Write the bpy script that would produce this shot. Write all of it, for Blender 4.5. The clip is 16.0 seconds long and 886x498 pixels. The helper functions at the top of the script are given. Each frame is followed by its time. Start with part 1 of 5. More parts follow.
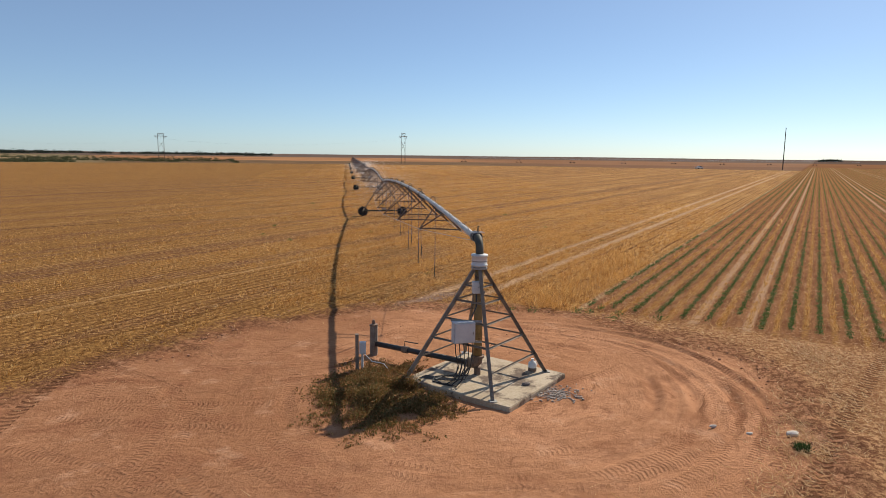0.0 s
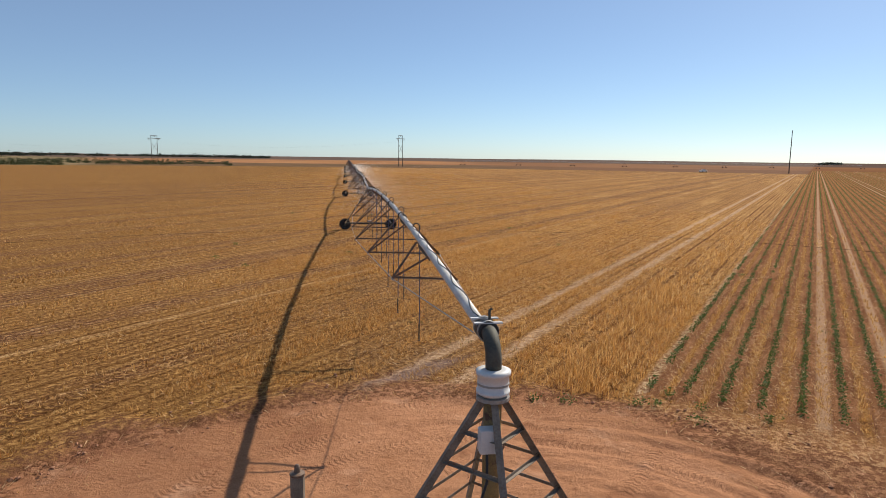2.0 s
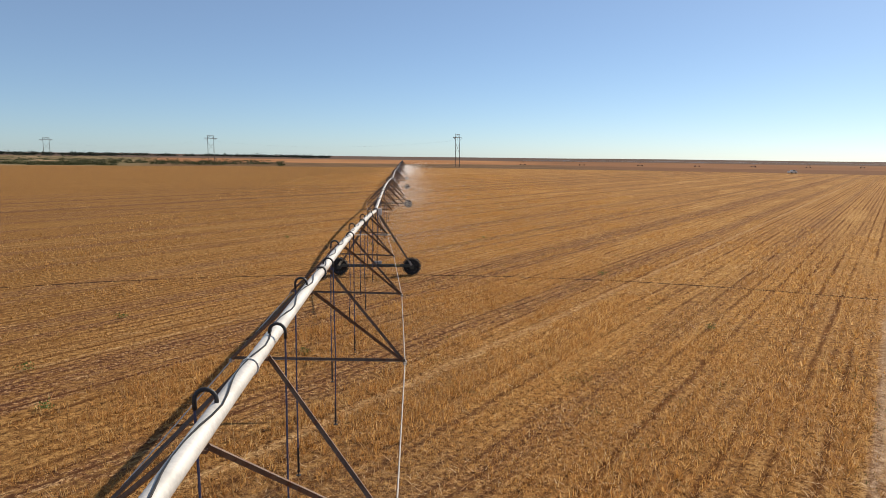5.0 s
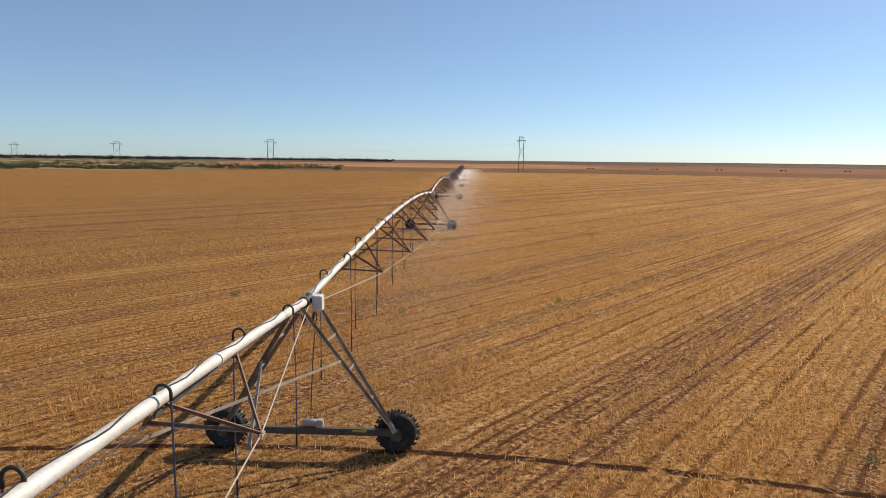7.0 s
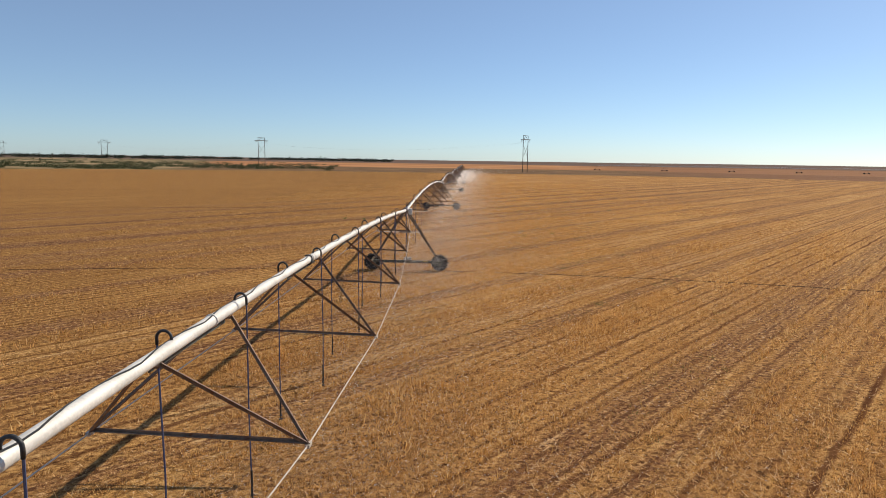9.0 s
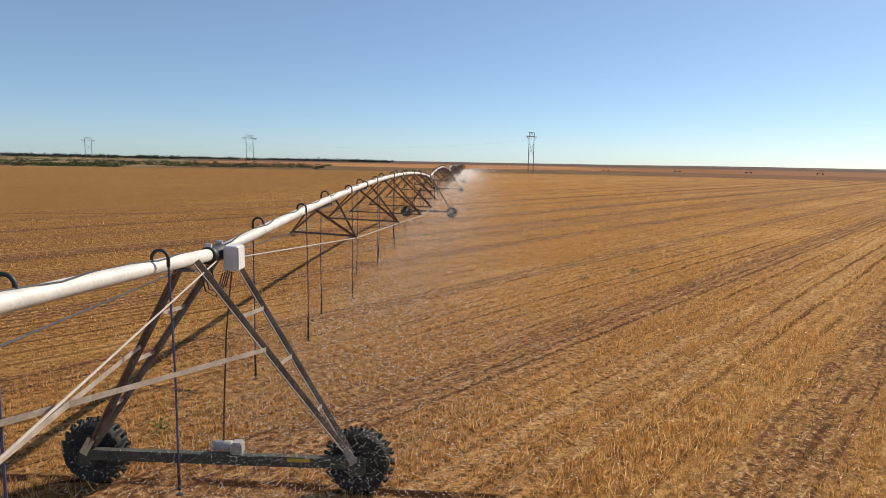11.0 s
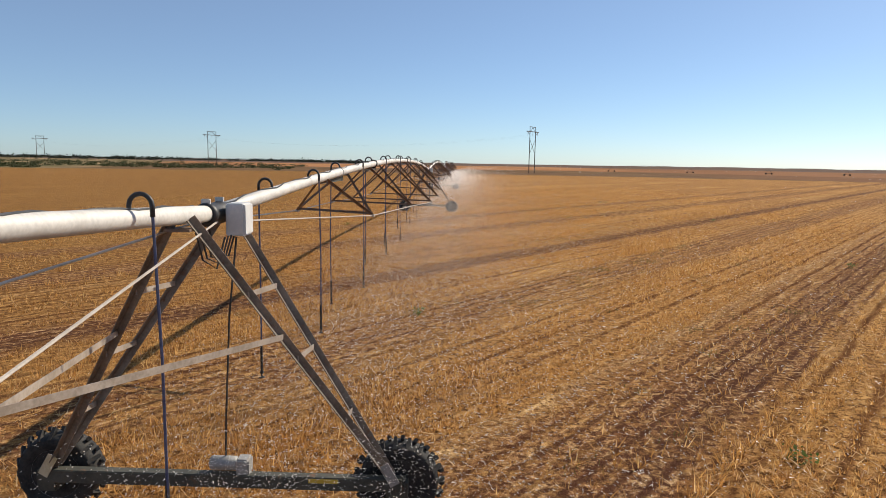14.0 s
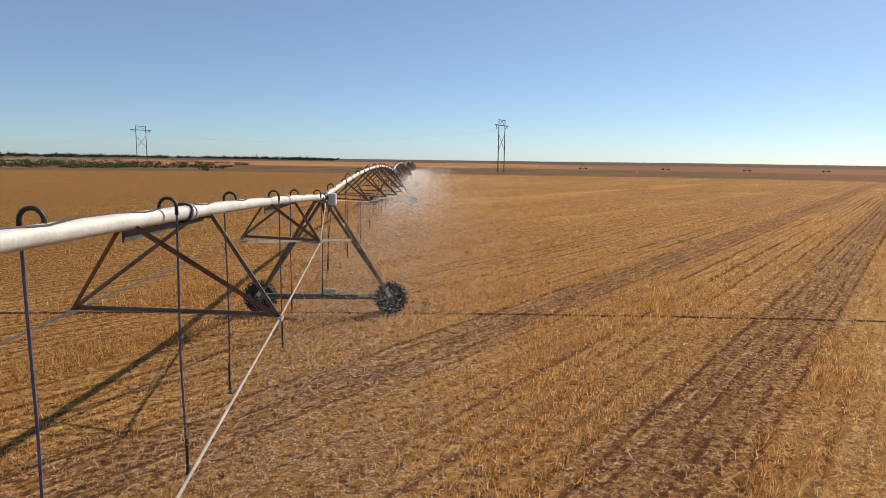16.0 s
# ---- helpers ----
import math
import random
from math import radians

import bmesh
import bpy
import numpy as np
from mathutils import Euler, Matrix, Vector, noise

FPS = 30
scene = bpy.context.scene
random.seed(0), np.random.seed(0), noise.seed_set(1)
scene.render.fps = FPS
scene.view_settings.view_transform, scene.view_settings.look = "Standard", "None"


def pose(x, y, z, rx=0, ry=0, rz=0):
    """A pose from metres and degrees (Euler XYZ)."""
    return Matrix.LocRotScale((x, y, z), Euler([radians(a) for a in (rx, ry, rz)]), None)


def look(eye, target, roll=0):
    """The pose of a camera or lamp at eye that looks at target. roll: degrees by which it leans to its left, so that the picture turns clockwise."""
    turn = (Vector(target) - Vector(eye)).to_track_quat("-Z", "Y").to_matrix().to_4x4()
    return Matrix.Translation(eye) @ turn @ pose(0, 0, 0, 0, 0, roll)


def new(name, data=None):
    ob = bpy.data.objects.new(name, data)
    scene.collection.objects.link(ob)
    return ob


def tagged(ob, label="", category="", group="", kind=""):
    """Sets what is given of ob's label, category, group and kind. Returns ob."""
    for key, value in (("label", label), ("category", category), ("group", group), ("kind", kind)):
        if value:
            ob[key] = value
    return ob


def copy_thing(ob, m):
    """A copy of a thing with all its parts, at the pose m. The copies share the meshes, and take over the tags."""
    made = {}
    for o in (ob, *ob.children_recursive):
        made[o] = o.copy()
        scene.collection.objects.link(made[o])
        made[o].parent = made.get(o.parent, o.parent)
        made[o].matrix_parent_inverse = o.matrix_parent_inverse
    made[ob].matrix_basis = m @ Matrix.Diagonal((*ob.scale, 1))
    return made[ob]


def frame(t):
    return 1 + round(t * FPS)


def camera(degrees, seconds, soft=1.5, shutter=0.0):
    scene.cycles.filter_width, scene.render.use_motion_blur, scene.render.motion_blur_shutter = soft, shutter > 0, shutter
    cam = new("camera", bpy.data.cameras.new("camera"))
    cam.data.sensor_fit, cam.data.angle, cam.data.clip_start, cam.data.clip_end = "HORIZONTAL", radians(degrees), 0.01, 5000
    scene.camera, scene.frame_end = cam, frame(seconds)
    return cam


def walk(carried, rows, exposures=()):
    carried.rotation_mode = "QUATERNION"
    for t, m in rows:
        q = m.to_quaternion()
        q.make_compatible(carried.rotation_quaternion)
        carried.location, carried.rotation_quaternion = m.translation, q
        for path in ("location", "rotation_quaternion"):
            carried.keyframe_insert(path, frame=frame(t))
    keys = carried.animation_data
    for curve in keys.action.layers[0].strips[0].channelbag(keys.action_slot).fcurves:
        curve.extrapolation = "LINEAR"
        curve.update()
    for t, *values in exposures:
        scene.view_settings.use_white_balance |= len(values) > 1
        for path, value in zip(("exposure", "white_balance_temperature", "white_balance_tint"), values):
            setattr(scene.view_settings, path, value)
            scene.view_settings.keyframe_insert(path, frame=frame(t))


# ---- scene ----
cam = camera(69.3, 16.0, soft=0.6)
PATH = [
    (0, (-3.780, -17.967, 6.570), (-3.485, -16.010, 6.280), 0.68),
    (0.5, (-3.447, -16.304, 6.648), (-3.149, -14.348, 6.356), 0.69),
    (1, (-2.873, -13.413, 6.715), (-2.580, -11.456, 6.426), 0.70),
    (1.5, (-2.409, -10.762, 6.749), (-2.112, -8.805, 6.461), 0.72),
    (2, (-2.045, -8.520, 6.701), (-1.746, -6.563, 6.419), 0.73),
    (2.5, (-1.677, -6.091, 6.705), (-1.377, -4.134, 6.425), 0.74),
    (3, (-1.094, -3.045, 6.794), (-0.798, -1.087, 6.511), 0.72),
    (3.5, (-0.491, 0.606, 6.841), (-0.199, 2.564, 6.555), 0.70),
    (4, (0.208, 4.728, 6.874), (0.478, 6.689, 6.587), 0.68),
    (6.5, (3.456, 30.137, 7.028), (3.378, 32.116, 6.747), 0.62),
    (7, (3.760, 36.230, 7.095), (3.683, 38.209, 6.818), 0.63),
    (7.5, (3.990, 42.110, 7.215), (3.907, 44.090, 6.941), 0.63),
    (8, (3.930, 48.551, 7.236), (3.850, 50.531, 6.959), 0.64),
    (10.5, (3.845, 82.842, 5.647), (3.763, 84.821, 5.375), 1.03),
    (11, (3.762, 91.359, 5.196), (3.681, 93.339, 4.925), 1.00),
    (11.5, (3.697, 99.406, 4.884), (3.613, 101.385, 4.608), 0.92),
    (12, (3.452, 108.175, 4.447), (3.367, 110.154, 4.170), 0.87),
    (12.5, (3.290, 116.686, 4.376), (3.204, 118.664, 4.099), 0.86),
    (13, (3.067, 125.482, 4.358), (2.996, 127.462, 4.080), 0.89),
    (13.5, (2.846, 134.454, 4.284), (2.787, 136.434, 4.009), 0.94),
    (14, (2.786, 143.195, 4.399), (2.738, 145.176, 4.132), 0.97),
    (14.1, (2.748, 145.054, 4.419), (2.761, 147.035, 4.149), 0.94),
    (14.2, (2.709, 146.913, 4.438), (2.795, 148.892, 4.166), 0.92),
    (14.35, (2.652, 149.710, 4.467), (2.741, 151.690, 4.194), 0.91),
    (14.5, (2.595, 152.531, 4.494), (2.681, 154.510, 4.221), 0.91),
    (15, (2.631, 161.763, 4.575), (2.715, 163.742, 4.298), 0.84),
    (15.5, (2.750, 170.989, 4.998), (2.833, 172.968, 4.721), 0.79),
    (16, (3.044, 179.923, 5.001), (3.115, 181.903, 4.725), 0.77),
]
walk(cam, [(t, look(eye, target, roll)) for t, eye, target, roll in PATH], exposures=[(0, 0.05), (4, 0.04), (7, 0.11), (11, 0.12), (14, 0.14), (14.5, 0.07), (16, 0.03)])
# ---- world, sun ----
SUN_DIR = Vector((4.1, 3.6, 4.15)).normalized()
world = bpy.data.worlds.new("world")
scene.world = world
world.use_nodes = True
sky = world.node_tree.nodes.new("ShaderNodeTexSky")
sky.sky_type = "NISHITA"
sky.sun_disc = False
sky.sun_elevation = math.asin(SUN_DIR.z)
sky.sun_rotation = math.atan2(SUN_DIR.x, SUN_DIR.y)
sky.altitude = 1500
sky.air_density = 0.85
sky.dust_density = 1.0
sky.ozone_density = 4.5
world.node_tree.nodes["Background"].inputs[1].default_value = 0.102
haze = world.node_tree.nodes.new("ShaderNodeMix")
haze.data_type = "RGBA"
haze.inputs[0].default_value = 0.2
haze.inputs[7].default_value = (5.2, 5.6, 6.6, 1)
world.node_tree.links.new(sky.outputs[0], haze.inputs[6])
tint = world.node_tree.nodes.new("ShaderNodeMix")
tint.data_type = "RGBA"
tint.blend_type = "MULTIPLY"
tint.inputs[0].default_value = 1.0
tint.inputs[7].default_value = (0.94, 1.02, 1.03, 1)
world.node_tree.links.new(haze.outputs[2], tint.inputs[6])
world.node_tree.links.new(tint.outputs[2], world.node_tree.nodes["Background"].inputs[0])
sun = new("sun", bpy.data.lights.new("sun", "SUN"))
sun.data.energy = 5.0
sun.data.angle = radians(0.55)
sun.data.color = (1.0, 0.895, 0.735)
sun.matrix_world = look(SUN_DIR * 100, (0, 0, 0))
scene.view_settings.exposure = 0.0

# ---- plan ----
ROW_U = (0.624, 0.781)          # along the rows
ROW_V = (0.781, -0.624)         # across them
TOWERS = [50.78, 100.58, 150.38, 200.18, 249.98, 299.78, 349.58, 399.38]
SPAN = 49.8
FIELD_R = 406.0
# tracks along the rows: place across, strength, half width, pale (1) or churned dark (0)
TRACKS = [(-7.0, 0.95, 0.27, 1), (-5.1, 0.95, 0.27, 1), (-19.0, 0.75, 0.2, 1), (-26.6, 0.8, 0.2, 0), (-29.6, 0.6, 0.14, 1), (-33.4, 0.6, 0.16, 0), (-40.6, 0.5, 0.16, 0), (-82.0, 0.5, 0.5, 0), (-90.8, 1.0, 0.5, 0), (-104.4, 1.0, 0.42, 0), (-31.0, 0.3, 0.16, 1),
          (-51.4, 0.45, 0.3, 1), (-59.5, 0.5, 0.2, 1), (-60.6, 0.5, 0.2, 1), (-93.0, 0.7, 0.2, 1), (-110.4, 0.4, 0.2, 1)]
# churned dark passes at an even spacing
TRACKS += [(-14.2 - 7.05 * k, (0.4, 0.6, 0.75, 0.6, 0.55, 0.5, 0.6, 0.6, 0.6, 0.65, 0.65, 0.5, 0.6, 0.3, 0.85, 0.6)[k], 0.26 + 0.04 * (k * 7 % 5) + 0.2 * (k > 9), 0) for k in range(16)]
rng = np.random.default_rng(7)


# ---- material tools ----
class Nodes:
    def __init__(self, name):
        self.m = bpy.data.materials.new(name)
        self.m.use_nodes = True
        self.t = self.m.node_tree
        self.b = self.t.nodes["Principled BSDF"]

    def add(self, kind, **kw):
        n = self.t.nodes.new(kind)
        for k, v in kw.items():
            setattr(n, k, v)
        return n

    def link(self, a, b):
        self.t.links.new(a, b)

    def put(self, sock, v):
        if isinstance(v, bpy.types.NodeSocket):
            self.link(v, sock)
        elif isinstance(v, (tuple, list)) and len(v) == 3 and sock.type == "RGBA":
            sock.default_value = (*v, 1)
        else:
            sock.default_value = v

    def math(self, op, a, b=0.0, c=0.0):
        n = self.add("ShaderNodeMath", operation=op)
        for k, v in enumerate((a, b, c)):
            self.put(n.inputs[k], v)
        return n.outputs[0]

    def mix(self, f, a, b):
        n = self.add("ShaderNodeMix", data_type="RGBA")
        self.put(n.inputs[0], f)
        self.put(n.inputs[6], a)
        self.put(n.inputs[7], b)
        return n.outputs[2]

    def ramp(self, v, lo, hi, a=0.0, b=1.0):
        n = self.add("ShaderNodeMapRange", interpolation_type="SMOOTHSTEP")
        for k, q in enumerate((v, lo, hi, a, b)):
            self.put(n.inputs[k], q)
        return n.outputs[0]

    def noise(self, scale, detail=3.0, vec=None, rough=0.55, w=None):
        n = self.add("ShaderNodeTexNoise", noise_dimensions="3D")
        n.inputs["Scale"].default_value = scale
        n.inputs["Detail"].default_value = detail
        n.inputs["Roughness"].default_value = rough
        if vec is not None:
            self.link(vec, n.inputs["Vector"])
        return n.outputs[0]

    def position(self):
        return self.add("ShaderNodeNewGeometry").outputs["Position"]

    def bump(self, h, strength=0.4, dist=0.02, normal=None):
        n = self.add("ShaderNodeBump")
        n.inputs["Strength"].default_value = strength
        n.inputs["Distance"].default_value = dist
        self.link(h, n.inputs["Height"])
        if normal is not None:
            self.link(normal, n.inputs["Normal"])
        return n.outputs[0]


def plain(name, a, b, rough=0.6, metal=0.0, scale=6.0, fine=40.0, bump=0.25, rust=None, rust_at=0.6, spec=0.5):
    """A surface that wanders between two colours at two scales, with fine relief and, where given, patches of rust or dirt."""
    n = Nodes(name)
    co = n.add("ShaderNodeTexCoord").outputs["Object"]
    big, small = n.noise(scale, 4, co), n.noise(fine, 3, co)
    f = n.ramp(n.math("MULTIPLY_ADD", small, 0.4, n.math("MULTIPLY", big, 0.6)), 0.35, 0.65)
    col = n.mix(f, a, b)
    r = n.math("MULTIPLY_ADD", small, 0.25, rough - 0.12)
    if rust:
        p = n.ramp(n.noise(scale * 1.7, 6, co, 0.7), rust_at, rust_at + 0.12)
        col = n.mix(p, col, rust)
        r = n.math("MAXIMUM", r, n.math("MULTIPLY", p, 0.85))
        if metal:
            n.link(n.math("MULTIPLY", n.math("SUBTRACT", 1.0, p), metal), n.b.inputs["Metallic"])
    elif metal:
        n.b.inputs["Metallic"].default_value = metal
    n.link(col, n.b.inputs["Base Color"])
    n.link(r, n.b.inputs["Roughness"])
    n.b.inputs["Specular IOR Level"].default_value = spec
    n.link(n.bump(small, bump, 0.004), n.b.inputs["Normal"])
    return n.m


def leafy(name, cols, rough=0.7, glow=0.35):
    """Straw or leaf: each blade its own tone, partly letting the light through."""
    n = Nodes(name)
    rnd = n.add("ShaderNodeNewGeometry").outputs["Random Per Island"]
    cr = n.add("ShaderNodeValToRGB")
    els = cr.color_ramp.elements
    while len(els) < len(cols):
        els.new(0.5)
    for k, c in enumerate(cols):
        els[k].position = k / (len(cols) - 1)
        els[k].color = (*c, 1)
    n.link(rnd, cr.inputs[0])
    patch = n.noise(0.35, 3, n.position())
    col = n.mix(n.ramp(patch, 0.35, 0.7, 0.0, 0.35), cr.outputs[0], cols[0])
    n.link(col, n.b.inputs["Base Color"])
    n.b.inputs["Roughness"].default_value = rough
    n.b.inputs["Specular IOR Level"].default_value = 0.15
    tr = n.add("ShaderNodeBsdfTranslucent")
    n.link(col, tr.inputs[0])
    mx = n.add("ShaderNodeMixShader")
    mx.inputs[0].default_value = glow
    n.link(n.b.outputs[0], mx.inputs[1])
    n.link(tr.outputs[0], mx.inputs[2])
    n.link(mx.outputs[0], n.t.nodes["Material Output"].inputs[0])
    return n.m


GALV = plain("galvanised", (0.26, 0.25, 0.235), (0.38, 0.365, 0.34), 0.6, 0.2, 3.0, 30.0, 0.15, (0.20, 0.12, 0.075), 0.60)
PIPE = plain("weathered_pipe", (0.50, 0.475, 0.44), (0.66, 0.63, 0.585), 0.6, 0.15, 2.0, 25.0, 0.2, (0.42, 0.33, 0.24), 0.64)
STEEL = plain("rusty_steel", (0.15, 0.10, 0.072), (0.25, 0.17, 0.12), 0.68, 0.2, 4.0, 30.0, 0.2, (0.17, 0.08, 0.042), 0.52)
LEGM = plain("brown_galvanised", (0.15, 0.12, 0.092), (0.27, 0.22, 0.175), 0.62, 0.2, 3.0, 30.0, 0.2, (0.19, 0.105, 0.06), 0.55)
PALE = plain("pale_galvanised", (0.27, 0.22, 0.175), (0.44, 0.37, 0.31), 0.55, 0.2, 3.0, 30.0, 0.15, (0.36, 0.25, 0.17), 0.64)
ROD = plain("rod_steel", (0.40, 0.345, 0.29), (0.56, 0.49, 0.42), 0.5, 0.2, 3.0, 40.0, 0.1, (0.24, 0.14, 0.085), 0.62)
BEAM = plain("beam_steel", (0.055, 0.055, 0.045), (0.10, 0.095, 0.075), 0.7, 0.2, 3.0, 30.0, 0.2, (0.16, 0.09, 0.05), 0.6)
RUBBER = plain("tyre_rubber", (0.018, 0.018, 0.018), (0.05, 0.045, 0.04), 0.75, 0.0, 5.0, 40.0, 0.3, (0.16, 0.09, 0.06), 0.68, 0.3)
BLACK = plain("black_plastic", (0.015, 0.015, 0.016), (0.035, 0.034, 0.034), 0.5, 0.0, 5.0, 40.0, 0.1)
HOSE = plain("blue_hose", (0.045, 0.06, 0.13), (0.085, 0.10, 0.18), 0.5, 0.0, 5.0, 40.0, 0.1)
BOXGREY = plain("grey_enamel", (0.50, 0.50, 0.51), (0.58, 0.58, 0.58), 0.45, 0.0, 4.0, 30.0, 0.06, (0.40, 0.33, 0.27), 0.72)
BOXWHITE = plain("pale_enamel", (0.58, 0.58, 0.58), (0.68, 0.67, 0.65), 0.5, 0.0, 4.0, 30.0, 0.06, (0.42, 0.34, 0.28), 0.7)
OLDPIPE = plain("yellow_brown_riser", (0.20, 0.13, 0.05), (0.32, 0.21, 0.08), 0.65, 0.1, 3.0, 30.0, 0.2, (0.12, 0.06, 0.035), 0.55)
WOOD = plain("weathered_wood", (0.16, 0.12, 0.09), (0.27, 0.22, 0.17), 0.85, 0.0, 4.0, 60.0, 0.5)
POLE = plain("creosote_pole", (0.07, 0.05, 0.04), (0.12, 0.09, 0.07), 0.85, 0.0, 2.0, 20.0, 0.3)
CONCRETE = plain("concrete", (0.38, 0.29, 0.19), (0.53, 0.43, 0.31), 0.9, 0.0, 0.7, 18.0, 0.35, (0.15, 0.105, 0.075), 0.50, 0.3)
ROCK = plain("rock", (0.12, 0.09, 0.08), (0.25, 0.20, 0.17), 0.9, 0.0, 8.0, 40.0, 0.5)
WHITEPL = plain("white_plastic", (0.70, 0.69, 0.66), (0.78, 0.77, 0.74), 0.4, 0.0, 6.0, 40.0, 0.05)
STRIP = plain("yellow_strip", (0.50, 0.33, 0.03), (0.58, 0.40, 0.05), 0.5, 0.0, 6.0, 40.0, 0.05, (0.2, 0.13, 0.07), 0.6)
CREAM = plain("cream_enamel", (0.50, 0.39, 0.22), (0.62, 0.52, 0.34), 0.5, 0.0, 6.0, 40.0, 0.05)
GLASSY = plain("dark_glazing", (0.02, 0.025, 0.03), (0.03, 0.035, 0.04), 0.15)
STRAW = leafy("straw", [(0.54, 0.27, 0.078), (0.19, 0.077, 0.022), (0.58, 0.30, 0.09), (0.74, 0.43, 0.145), (0.88, 0.62, 0.30)], 0.5, 0.6)
LITTER = leafy("straw_litter", [(0.42, 0.21, 0.08), (0.60, 0.36, 0.155), (0.84, 0.62, 0.35)], 0.65, 0.25)
GREEN = leafy("crop_leaf", [(0.075, 0.12, 0.03), (0.105, 0.16, 0.042), (0.16, 0.20, 0.065)], 0.6, 0.35)
OLIVE = leafy("olive_grass", [(0.10, 0.105, 0.03), (0.15, 0.15, 0.045), (0.24, 0.20, 0.07)], 0.7, 0.35)
DARKGREEN = leafy("dark_weed", [(0.035, 0.07, 0.022), (0.055, 0.10, 0.03), (0.08, 0.12, 0.045)], 0.6, 0.25)
WEED = leafy("dry_weed", [(0.20, 0.10, 0.038), (0.12, 0.125, 0.04), (0.30, 0.155, 0.06), (0.42, 0.22, 0.09), (0.15, 0.15, 0.055)], 0.8, 0.3)
SCRUB = leafy("scrub_leaf", [(0.045, 0.055, 0.022), (0.075, 0.085, 0.035), (0.13, 0.115, 0.055)], 0.8, 0.2)
TREE = leafy("far_tree_leaf", [(0.03, 0.036, 0.024), (0.05, 0.06, 0.04)], 0.8, 0.15)
DROPLET = leafy("water_droplet", [(0.93, 0.89, 0.85), (0.96, 0.93, 0.9)], 0.3, 0.75)


# ---- mesh tools ----
def raw(name, verts, faces, mats, smooth=False):
    """A mesh from arrays: verts (n, 3) and faces (m, 3) or (m, 4)."""
    me = bpy.data.meshes.new(name)
    verts, faces = np.asarray(verts, np.float32), np.asarray(faces, np.int32)
    k = faces.shape[1]
    me.vertices.add(len(verts))
    me.vertices.foreach_set("co", verts.ravel())
    me.loops.add(faces.size)
    me.loops.foreach_set("vertex_index", faces.ravel())
    me.polygons.add(len(faces))
    me.polygons.foreach_set("loop_start", np.arange(0, faces.size, k, dtype=np.int32))
    if smooth:
        me.polygons.foreach_set("use_smooth", np.ones(len(faces), bool))
    me.update(calc_edges=True)
    me.materials.append(mats)
    return me


def part(name, bm, material, parent=None, label="", smooth=False):
    """One bmesh as one mesh object, under its thing where one is given."""
    me = bpy.data.meshes.new(name)
    bmesh.ops.recalc_face_normals(bm, faces=bm.faces)
    if smooth:
        for f in bm.faces:
            f.smooth = len(f.verts) == 4
    bm.to_mesh(me)
    bm.free()
    me.materials.append(material)
    ob = new(name, me)
    if parent:
        ob.parent = parent
    if label:
        tagged(ob, label)
    return ob


def tube(pts, r, seg=8, bm=None, caps=True):
    """A round bar or hose along points; r one radius or one a point."""
    bm = bm or bmesh.new()
    pts = [Vector(p) for p in pts]
    rs = r if isinstance(r, (list, tuple)) else [r] * len(pts)
    rings, side = [], None
    for k, p in enumerate(pts):
        d = (pts[min(k + 1, len(pts) - 1)] - pts[max(k - 1, 0)]).normalized()
        if side is None:
            side = d.orthogonal().normalized()
        side = (side - d * side.dot(d)).normalized()
        up = d.cross(side)
        rings.append([bm.verts.new(p + (side * math.cos(a) + up * math.sin(a)) * rs[k]) for a in (2 * math.pi * q / seg for q in range(seg))])
    for a, b in zip(rings, rings[1:]):
        for q in range(seg):
            bm.faces.new((a[q], a[(q + 1) % seg], b[(q + 1) % seg], b[q]))
    if caps:
        bm.faces.new(rings[0][::-1])
        bm.faces.new(rings[-1])
    return bm


def block(c, size, bm=None, turn=None, bevel=0.0):
    own = bmesh.new()
    bmesh.ops.create_cube(own, size=1)
    bmesh.ops.scale(own, vec=size, verts=own.verts)
    if bevel:
        bmesh.ops.bevel(own, geom=own.edges[:], offset=bevel, segments=2, affect="EDGES")
    m = Matrix.Translation(c) @ (turn.to_4x4() if turn else Matrix())
    bmesh.ops.transform(own, matrix=m, verts=own.verts)
    if bm is None:
        return own
    me = bpy.data.meshes.new("t")
    own.to_mesh(me)
    own.free()
    bm.from_mesh(me)
    bpy.data.meshes.remove(me)
    return bm


def angle_iron(a, b, w=0.055, t=0.007, out=Vector((0, 0, 1)), bm=None):
    """An L-section bar from a to b."""
    bm = bm or bmesh.new()
    a, b = Vector(a), Vector(b)
    d = (b - a).normalized()
    s = d.cross(out)
    s = (d.orthogonal() if s.length < 1e-3 else s).normalized()
    u = s.cross(d).normalized()
    sec = [(0, 0), (w, 0), (w, t), (t, t), (t, w), (0, w)]
    ends = [[bm.verts.new(p + s * x + u * y - (s + u) * w * 0.3) for x, y in sec] for p in (a, b)]
    for q in range(6):
        bm.faces.new((ends[0][q], ends[0][(q + 1) % 6], ends[1][(q + 1) % 6], ends[1][q]))
    bm.faces.new(ends[0][::-1])
    bm.faces.new(ends[1])
    return bm


